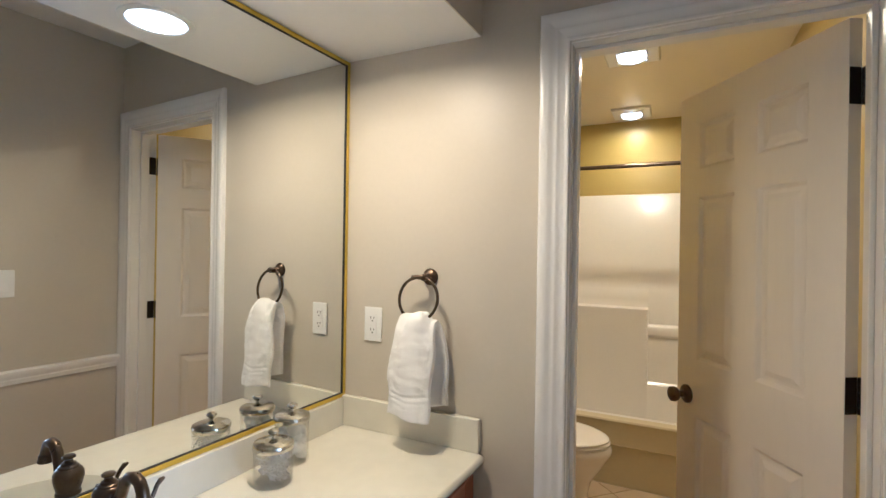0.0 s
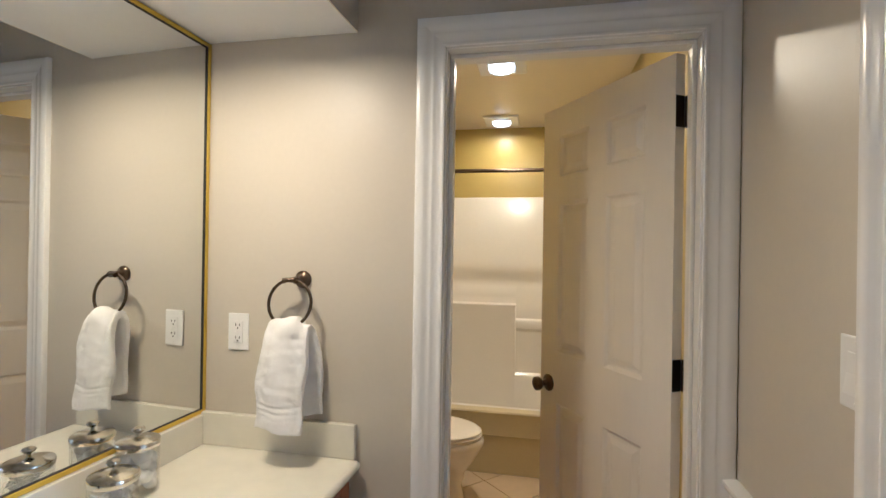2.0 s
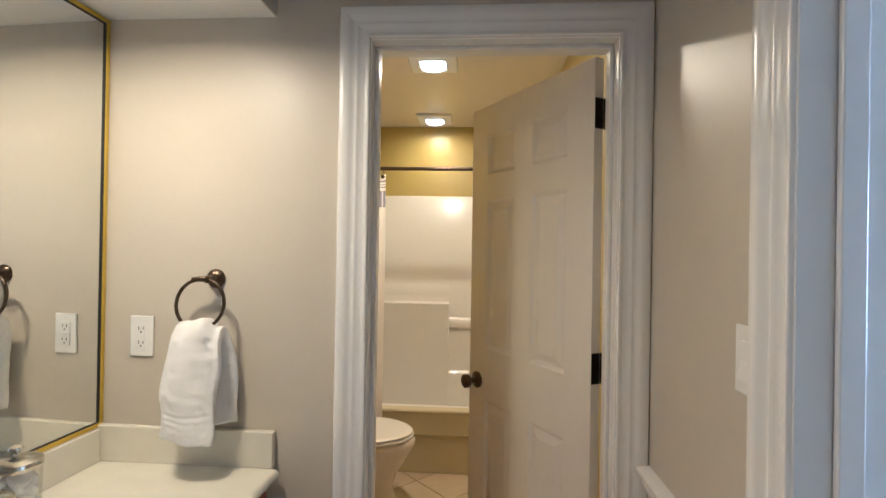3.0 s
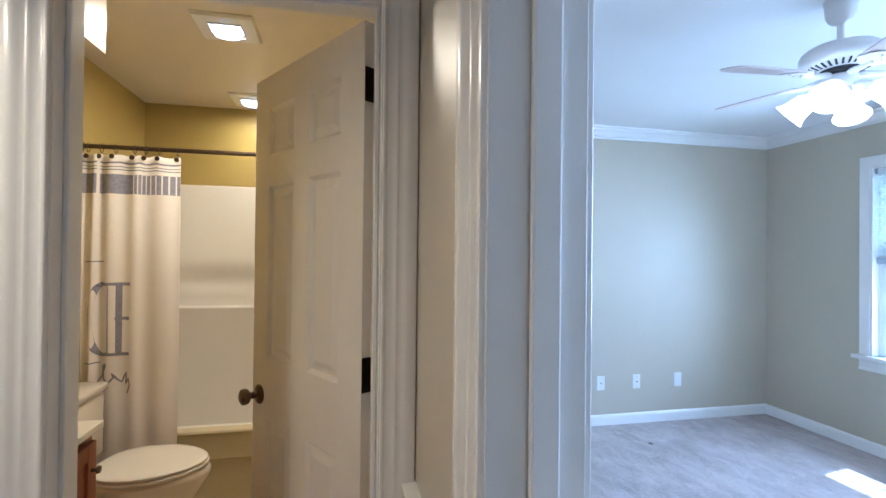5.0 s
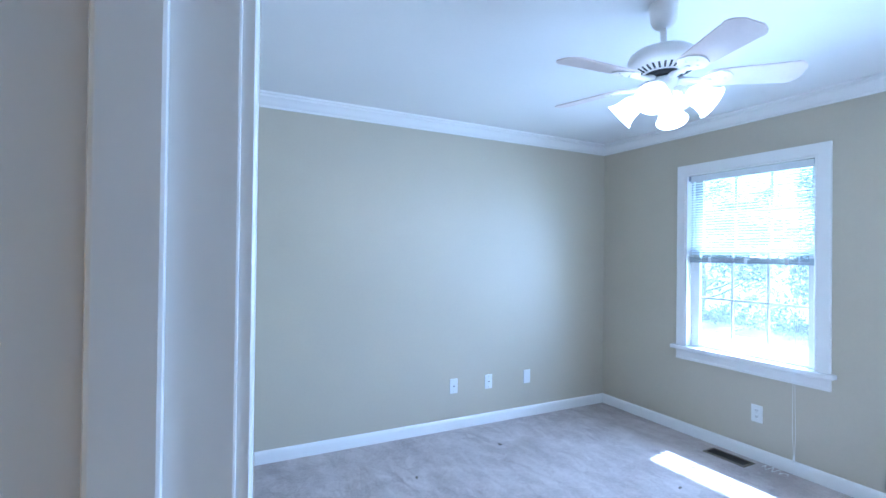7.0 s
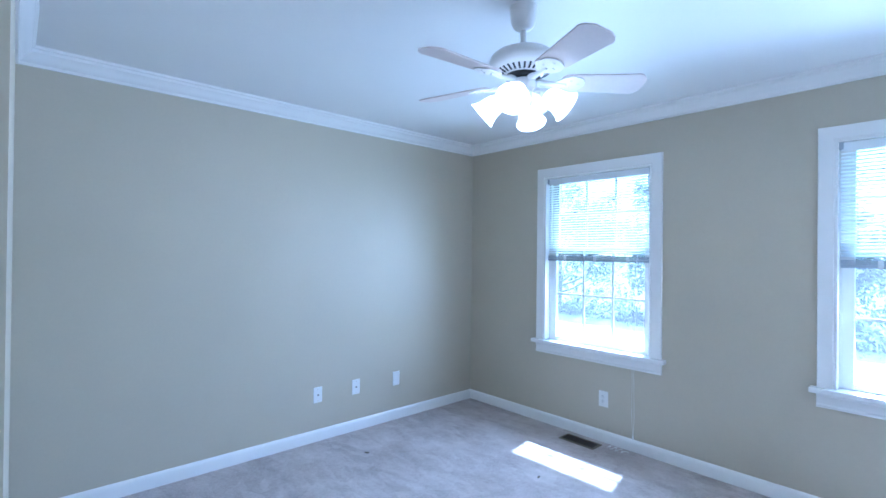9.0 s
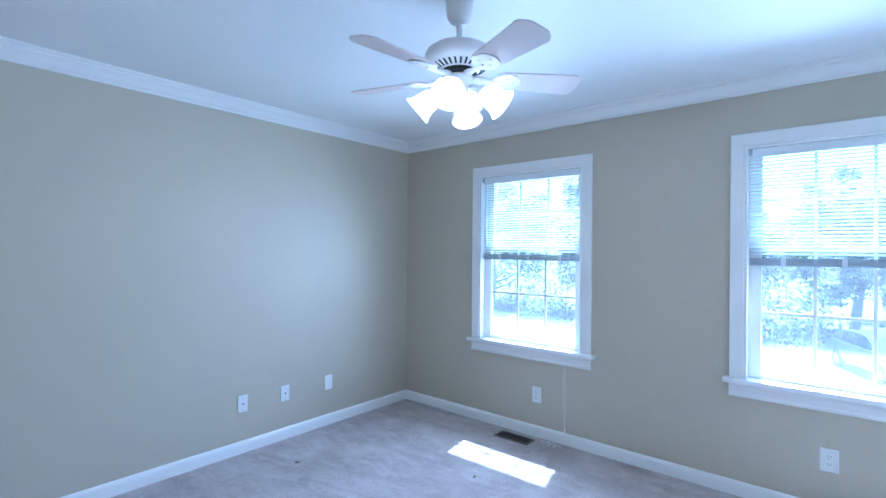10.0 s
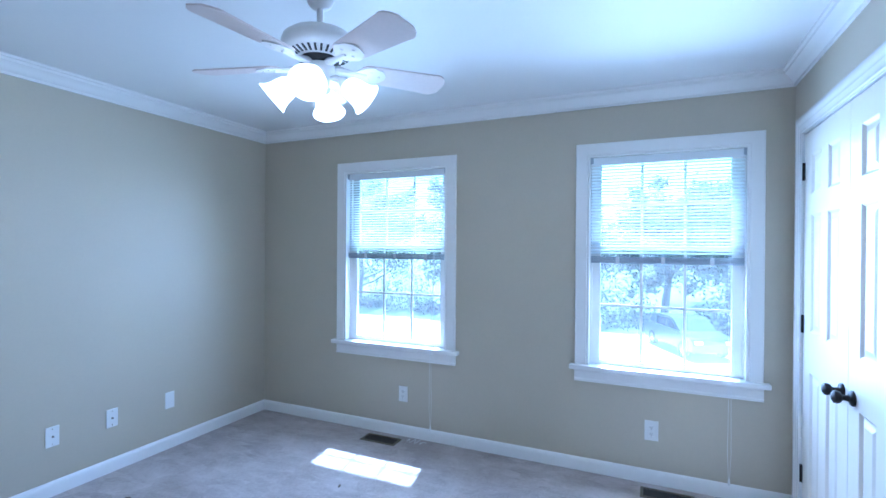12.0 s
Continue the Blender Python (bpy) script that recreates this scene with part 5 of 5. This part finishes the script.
square_light(-0.70, 1.21, 0.130, "square white ceiling light with a lit round lens")
square_light(-0.78, 2.30, 0.130, "square white fan light above the tub, lit")

# ---- bedroom ----
for x, st in ((1.887, "jack"), (2.211, "jack"), (2.600, "blank")):
    plate(x, BY1, 0.358, 0, style=st, label="white cable plate low on the wall" if st == "jack" else "white blank plate low on the wall", group="plates on the bedroom wall")
plate(BX1, 0.976, 0.337, -90, 0.075, 0.118, style="outlet", label="white duplex outlet under the window")
plate(BX1, -0.744, 0.342, -90, 0.078, 0.122, style="outlet", label="white duplex outlet under the window")


def floor_vent(x, y, label):
    e = empty("floor_vent", label, "vent", "vents in the carpet", at=pose(x, y, 0.020))
    a, b = 0.065, 0.145
    rows = [[(sx * (a - i), sy * (b - i), z) for sx, sy in ((-1, -1), (1, -1), (1, 1), (-1, 1))] for i, z in ((0, 0.0), (0.004, 0.005), (0.016, 0.006), (0.018, 0.0015))]
    part("frame", stack(rows, False, False), VENT, e)
    # dark sheet in place of the shaded duct below the louvres
    part("duct_shade", B((-a + 0.018, -b + 0.018, 0.0005, a - 0.018, b - 0.018, 0.001)), SLOT, e)
    me = None
    for k in range(17):
        y0 = -b + 0.024 + k * (2 * b - 0.048) / 16
        if me is None:
            o = part("louvre", B((-a + 0.018, -0.0012, 0.001, a - 0.018, 0.0012, 0.0048)), VENT_DARK, e)
            me = o.data
        else:
            o = new("louvre", me)
            o.parent = e
        o.location = (0, y0, 0)
    return e


floor_vent(3.355, 1.090, "brown metal floor register in the carpet under the window")
floor_vent(3.355, -0.830, "brown metal floor register in the carpet under the window")
thing("cord_scrap", tube(bmesh.new(), [(3.41 + 0.03 * math.sin(k * 1.7), 0.90 - 0.012 * k, 0.023 + 0.006 * (k % 3)) for k in range(14)], 0.0025, 6), PLASTIC, "loose end of white cord on the carpet", "cord", smooth=60)
for x, y, a in ((2.66, 0.95, 20), (1.30, 1.75, 70), (2.05, 1.95, 120), (2.95, -0.3, 40)):
    bm = bmesh.ops.create_icosphere(g := bmesh.new(), subdivisions=2, radius=0.011, matrix=pose(0, 0, 0.003))
    for v in g.verts:
        v.co = Vector((v.co.x * 1.6, v.co.y * 0.7, v.co.z * 0.4)) * (1 + 0.5 * noise.noise(v.co * 160))
    thing("lint_tuft", g, VENT, "small dark tuft of lint on the carpet", "lint", "lint on the carpet", at=pose(x, y, 0.022, 0, 0, a))


# ceiling fan
def ceiling_fan(x, y, turn, shade_turn):
    f = empty("ceiling_fan", "white five-blade ceiling fan with four lit bell shades", "ceiling fan", at=pose(x, y, CEIL_Z))
    K = pose(0, 0, -0.075) @ Matrix.Diagonal((0.94, 0.94, 0.925, 1))
    part("canopy", lathe(bmesh.new(), [(0, 0), (0.056, 0), (0.058, -0.006), (0.055, -0.012), (0.053, -0.045), (0.050, -0.066), (0.043, -0.082), (0.032, -0.093), (0.019, -0.099), (0, -0.100)], 32), FANWHITE, f, smooth=40)
    part("down_rod", lathe(bmesh.new(), [(0.012, -0.098), (0.012, -0.165), (0.020, -0.168), (0.022, -0.182), (0, -0.184)], 16), FANWHITE, f, smooth=40)
    motor = part("motor_housing", lathe(bmesh.new(), [(0, -0.110), (0.045, -0.112), (0.085, -0.118), (0.120, -0.130), (0.140, -0.146), (0.147, -0.165), (0.145, -0.182), (0.134, -0.198), (0.112, -0.212), (0.090, -0.222), (0.080, -0.226), (0, -0.226)], 48), FANWHITE, f, smooth=40, at=K)
    slot = finish("vent_slot", B((-0.0040, -0.0165, -0.0016, 0.0040, 0.0165, 0.0016)), SLOT)
    for k in range(30):
        o = new("vent_slot", slot)
        o.parent = motor
        o.matrix_basis = pose(0, 0, 0, 0, 0, 360 * k / 30) @ pose(0, 0.1035, -0.2165, 24.5, 0, 0)
    part("flywheel", lathe(bmesh.new(), [(0, -0.226), (0.074, -0.226), (0.076, -0.240), (0.062, -0.246), (0, -0.246)], 32), SLOT, f, "dark flywheel", 40, at=K)
    part("light_kit", lathe(bmesh.new(), [(0, -0.244), (0.046, -0.244), (0.058, -0.252), (0.060, -0.272), (0.050, -0.290), (0.036, -0.300), (0.040, -0.315), (0.036, -0.335), (0.020, -0.350), (0.008, -0.356), (0.010, -0.366), (0, -0.372)], 32), FANWHITE, f, "white switch housing", 40, at=K)
    # blades
    prof = []
    for k in range(25):
        s = k / 24
        wd = 0.052 + 0.020 * s if s < 0.86 else 0.0692 * math.sqrt(max(0.0, 1 - ((s - 0.86) / 0.155) ** 2)) + 0.003
        if s < 0.05:
            wd *= 0.70 + 6 * s
        prof.append((0.175 + 0.390 * s, wd * 1.12))
    for k in range(5):
        m = pose(0, 0, -0.252, 0, 0, turn + 72 * k)
        bm = bmesh.new()
        ring = [(r, wd) for r, wd in prof] + [(r, -wd) for r, wd in prof[::-1]]
        tp, bt = [bm.verts.new((r, v, 0.003)) for r, v in ring], [bm.verts.new((r, v, -0.003)) for r, v in ring]
        bm.faces.new(tp)
        bm.faces.new(bt[::-1])
        for i in range(len(ring)):
            j = (i + 1) % len(ring)
            bm.faces.new((tp[i], bt[i], bt[j], tp[j]))
        b = part("blade", bm, BLADE, f, "whitewashed wooden blade", at=pose(0, 0, -0.075) @ Matrix.Diagonal((0.892, 0.892, 0.925, 1)) @ m @ pose(0, 0, 0, -13, 0, 0))
        iron = bmesh.new()
        edge = []
        for i in range(41):
            q = i / 40
            r = 0.070 + 0.215 * q
            half = 0.015 + 0.004 * math.cos(q * 9) if q < 0.38 else 0.016 + 0.040 * math.sin(min(1.0, (q - 0.38) / 0.30) * math.pi / 2)
            if q > 0.62:
                half = 0.056 * math.sqrt(max(0.0, 1 - ((q - 0.62) / 0.385) ** 2)) + 0.006 * abs(math.sin((q - 0.62) * 18))
            edge.append((r, max(half, 0.003)))
        outline = edge + [(r, -h) for r, h in edge[::-1]]
        prism(iron, outline, (0, 0, -0.0085), (1, 0, 0), (0, 1, 0), (0, 0, 1), 0.005)
        tube(iron, [(0.060, 0, 0.004), (0.105, 0, -0.006), (0.150, 0, -0.010), (0.200, 0, -0.010)], [0.014, 0.013, 0.011, 0.006], 10)
        for rr, dy in ((0.215, 0.026), (0.215, -0.026), (0.255, 0.0)):
            lathe(iron, [(0, -0.012), (0.004, -0.0115), (0.006, -0.0084)], 10, pose(rr, dy, 0))
        part("blade_iron", iron, FANWHITE, b, "white blade bracket", 40)
    # lamps
    KL = pose(0, 0, -0.066) @ Matrix.Diagonal((1.0, 1.0, 0.96, 1))
    for k in range(4):
        m = pose(0, 0, -0.300, 0, 0, shade_turn + 90 * k)
        arm = part("lamp_arm", tube(bmesh.new(), [(0.040, 0, 0.0), (0.060, 0, 0.006), (0.078, 0, -0.002), (0.088, 0, -0.014)], 0.009, 12), FANWHITE, f, smooth=60, at=KL @ m)
        tilt = pose(0.088, 0, -0.012, 0, 128, 0)
        part("lamp_socket", lathe(bmesh.new(), [(0, -0.010), (0.018, -0.008), (0.022, 0.004), (0.022, 0.018), (0, 0.018)], 20, tilt), FANWHITE, arm, smooth=40)
        part("glass_shade", lathe(bmesh.new(), [(0.020, 0.010), (0.030, 0.016), (0.040, 0.030), (0.045, 0.052), (0.048, 0.075), (0.055, 0.096), (0.066, 0.112), (0.064, 0.112), (0.052, 0.096), (0.045, 0.075), (0.042, 0.052), (0.036, 0.032), (0.026, 0.019)], 32, tilt), SHADE, arm, "lit frosted glass bell", 60)
        bulb = bmesh.new()
        lathe(bulb, [(0, 0.018), (0.012, 0.020), (0.014, 0.035), (0.026, 0.060), (0.028, 0.074), (0.020, 0.090), (0, 0.096)], 20, tilt)
        part("bulb", bulb, BULB, arm, "glowing bulb", 60)
    for k in range(2):
        part("pull_chain", tube(bmesh.new(), [(0.020 - 0.04 * k, 0.01, -0.345), (0.022 - 0.044 * k, 0.012, -0.40), (0.022 - 0.044 * k, 0.012, -0.425)], 0.0012, 6), STEEL, f, at=K)
    return f


BULB = glowing("lit_bulb", (1.0, 0.64, 0.36), 18.0)
ceiling_fan(FAN[0], FAN[1], 32, 26)

# ---- outdoors ----
GZ = -2.90
ground = thing("ground", B((-400, -400, GZ - 0.5, 800, 400, GZ)), GRASS, "sunlit lawn around the house", "lawn", kind="structure")
thing("wall_lower_storey", B((XM - 0.25, Y_SOUTH - 0.1, GZ - 0.05, BX0 - 0.05, BATH_Y1 + 0.1, -0.102), (BX0 - 0.05, BY0 - 0.82, GZ - 0.05, BX1 + EXT, BY1 + 0.12, -0.102)), SIDING, "plain white lower storey under the rooms", "wall", kind="structure")
thing("pavement_drive", B((12.0, -70, GZ + 0.004, 25.8, 70, GZ + 0.03), bevel=0.01), CONCRETE, "pale concrete driveway across the lawn", "driveway", kind="structure")


def tree(x, y, h, r, seed, leaf, label, leaves=11000, trunk=0.22):
    """A tapered trunk with limbs, and a crown of leaf clumps with gaps."""
    rng = random.Random(seed)
    t = empty("tree", label, "tree", "trees beyond the drive", at=pose(x, y, GZ))
    bm = bmesh.new()
    top = h * 0.75
    tube(bm, [(0.15 * math.sin(k), 0.12 * math.cos(k * 1.3), top * k / 6) for k in range(7)], [trunk * (1.25 - k * 0.16) for k in range(7)], 9)
    tips = []
    for k in range(14):
        z = h * rng.uniform(0.12, 0.62)
        a, ln = rng.uniform(0, 6.28), r * rng.uniform(0.5, 0.9)
        q = [Vector((0.05, 0.05, z)) + Vector((math.cos(a) * ln * s, math.sin(a) * ln * s, ln * 0.55 * s ** 1.4)) for s in (0, 0.35, 0.7, 1.0)]
        tube(bm, q, [trunk * 0.45, trunk * 0.3, trunk * 0.2, trunk * 0.08], 6)
        tips.append(q[-1])
    part("trunk", bm, BARK, t, smooth=60)
    clumps = [(p, rng.uniform(0.12, 0.25) * r) for p in tips]
    for _ in range(60):
        v = Vector((rng.gauss(0, 1), rng.gauss(0, 1), rng.gauss(0, 1))).normalized() * rng.uniform(0.55, 1.0)
        clumps.append((Vector((v.x * r, v.y * r, h * 0.56 + v.z * h * 0.42)), rng.uniform(0.12, 0.30) * r))
    vs, fs = [], []
    for _ in range(leaves):
        c, cr = clumps[rng.randrange(len(clumps))]
        d = Vector((rng.gauss(0, 1), rng.gauss(0, 1), rng.gauss(0, 0.7)))
        p = c + d.normalized() * cr * rng.random() ** 0.45
        a = Vector((rng.gauss(0, 1), rng.gauss(0, 1), rng.gauss(0, 0.6))).normalized()
        b = a.orthogonal().normalized()
        s = rng.uniform(0.09, 0.20)
        i = len(vs)
        vs += [tuple(p - a * s), tuple(p + b * s * 0.5), tuple(p + a * s), tuple(p - b * s * 0.5)]
        fs.append((i, i + 1, i + 2, i + 3))
    me = bpy.data.meshes.new("crown")
    me.from_pydata(vs, [], fs)
    me.materials.append(leaf)
    o = new("crown", me)
    o.parent = t
    return t


for x, y, h, r, sd, lf in ((31, 20, 9.5, 4.4, 1, LEAF), (33, 12.5, 10.5, 4.8, 2, LEAF2), (30, 5.5, 8.4, 4.0, 3, LEAF), (34, -1.5, 8.8, 4.4, 4, LEAF), (30.5, -7.5, 7.6, 4.0, 5, LEAF2), (33, -14.5, 9.4, 4.6, 6, LEAF), (34, 28, 10.5, 5.0, 7, LEAF), (41, 8, 11.5, 5.6, 8, LEAF), (42, -6, 10.0, 5.4, 9, LEAF2)):
    tree(x, y, h, r, sd, lf, "tall leafy green tree beyond the driveway" if h > 9 else "low spreading leafy tree beyond the driveway")
bm_v, bm_f = [], []
rng = random.Random(21)
for _ in range(26000):
    yy = rng.uniform(-40, 46)
    p = Vector((28 + 0.10 * yy + rng.gauss(0, 0.9), yy, GZ + abs(rng.gauss(0, 1.0)) * (1.0 + 0.7 * math.sin(yy * 0.9))))
    a = Vector((rng.gauss(0, 1), rng.gauss(0, 1), rng.gauss(0, 1))).normalized()
    b = a.orthogonal().normalized()
    s = rng.uniform(0.07, 0.18)
    i = len(bm_v)
    bm_v += [tuple(p - a * s), tuple(p + b * s * 0.5), tuple(p + a * s), tuple(p - b * s * 0.5)]
    bm_f.append((i, i + 1, i + 2, i + 3))
me = bpy.data.meshes.new("shrub_belt")
me.from_pydata(bm_v, [], bm_f)
me.materials.append(LEAF2)
tagged(new("shrub_belt", me), "dense belt of green shrubs in front of the trees", "shrubs", kind="stuff")


def car(x, y, label):
    """A parked hatchback seen from its side."""
    c = empty("parked_car", label, "car", at=pose(x, y, GZ + 0.03, 0, 0, -65))
    body = [(-2.1, 0.32), (-2.12, 0.62), (-1.95, 0.82), (-1.0, 0.96), (1.75, 1.00), (2.05, 0.90), (2.1, 0.45), (2.0, 0.30)]
    part("body", prism(bmesh.new(), body, (-0.85, 0, 0), (0, 1, 0), (0, 0, 1), (1, 0, 0), 1.7), CARPAINT, c)
    roof = [(-1.0, 0.95), (-0.35, 1.40), (0.0, 1.46), (1.1, 1.44), (1.55, 1.30), (1.80, 0.99)]
    part("cabin", prism(bmesh.new(), roof, (-0.74, 0, 0), (0, 1, 0), (0, 0, 1), (1, 0, 0), 1.48), CARPAINT, c)
    for s in (-0.752, 0.742):
        for pts in ([(-0.78, 0.99), (-0.28, 1.34), (0.18, 1.37), (0.18, 0.99)], [(0.26, 0.99), (0.26, 1.37), (1.0, 1.36), (1.15, 0.99)]):
            part("side_window", prism(bmesh.new(), pts, (s, 0, 0), (0, 1, 0), (0, 0, 1), (1, 0, 0), 0.010), DARKGLASS, c, "dark glass")
    for yy in (-1.3, 1.3):
        for s in (-0.87, 0.67):
            wheel = part("wheel", lathe(bmesh.new(), [(0.18, 0), (0.29, 0), (0.32, 0.03), (0.32, 0.17), (0.29, 0.20), (0.18, 0.20)], 28, pose(s, yy, 0.32, 0, 90)), RUBBER, c, "black tyre", 40)
            part("rim", lathe(bmesh.new(), [(0, 0.03), (0.05, 0.02), (0.18, 0.03), (0.18, 0.17), (0.05, 0.18), (0, 0.17)], 20, pose(s, yy, 0.32, 0, 90)), STEEL, wheel)
    for s in (-0.6, 0.6):
        part("headlight", B((s - 0.16, -2.115, 0.62, s + 0.16, -2.0, 0.76), bevel=0.02), PLASTIC, c, "clear headlight")
    return c


car(23.0, -2.0, "slate grey hatchback parked on the driveway")


# ---- floor tiles, laid last ----
def clip(poly, x0, y0, x1, y1):
    for ax, lim, sg in ((0, x0, 1), (0, x1, -1), (1, y0, 1), (1, y1, -1)):
        out = []
        for a, b in zip(poly, poly[1:] + poly[:1]):
            ia, ib = sg * (a[ax] - lim) >= 0, sg * (b[ax] - lim) >= 0
            if ia:
                out.append(a)
            if ia != ib:
                k = (lim - a[ax]) / (b[ax] - a[ax])
                out.append((a[0] + (b[0] - a[0]) * k, a[1] + (b[1] - a[1]) * k))
        poly = out
        if len(poly) < 3:
            return []
    return poly


S = 0.305
c45 = math.sqrt(0.5)
for i in range(-14, 15):
    for j in range(-14, 15):
        cu, cv = i * S, j * S
        cx, cy = -0.80 + (cu - cv) * c45, 1.40 + (cu + cv) * c45
        h = (S - 0.006) / 2
        quad = [(cx + (u - v) * c45, cy + (u + v) * c45) for u, v in ((-h, -h), (h, -h), (h, h), (-h, h))]
        for x0, y0, x1, y1 in ((XM + 0.003, BATH_Y0 - 0.115, -0.004, TUB_Y), (-1.05, Y_SOUTH, XE, 0.0)):
            p = clip(quad, x0, y0 + 0.001, x1, y1)
            if len(p) < 3:
                continue
            area = abs(sum(a[0] * b[1] - b[0] * a[1] for a, b in zip(p, p[1:] + p[:1]))) / 2
            if area < 4e-4:
                continue
            tb = bmesh.new()
            lo, hi = [tb.verts.new((x, y, -0.006)) for x, y in p], [tb.verts.new((x, y, 0.0)) for x, y in p]
            tb.faces.new(hi)
            for k in range(len(p)):
                q = (k + 1) % len(p)
                tb.faces.new((lo[k], lo[q], hi[q], hi[k]))
            part("tile", tb, TILE, floor_bath)
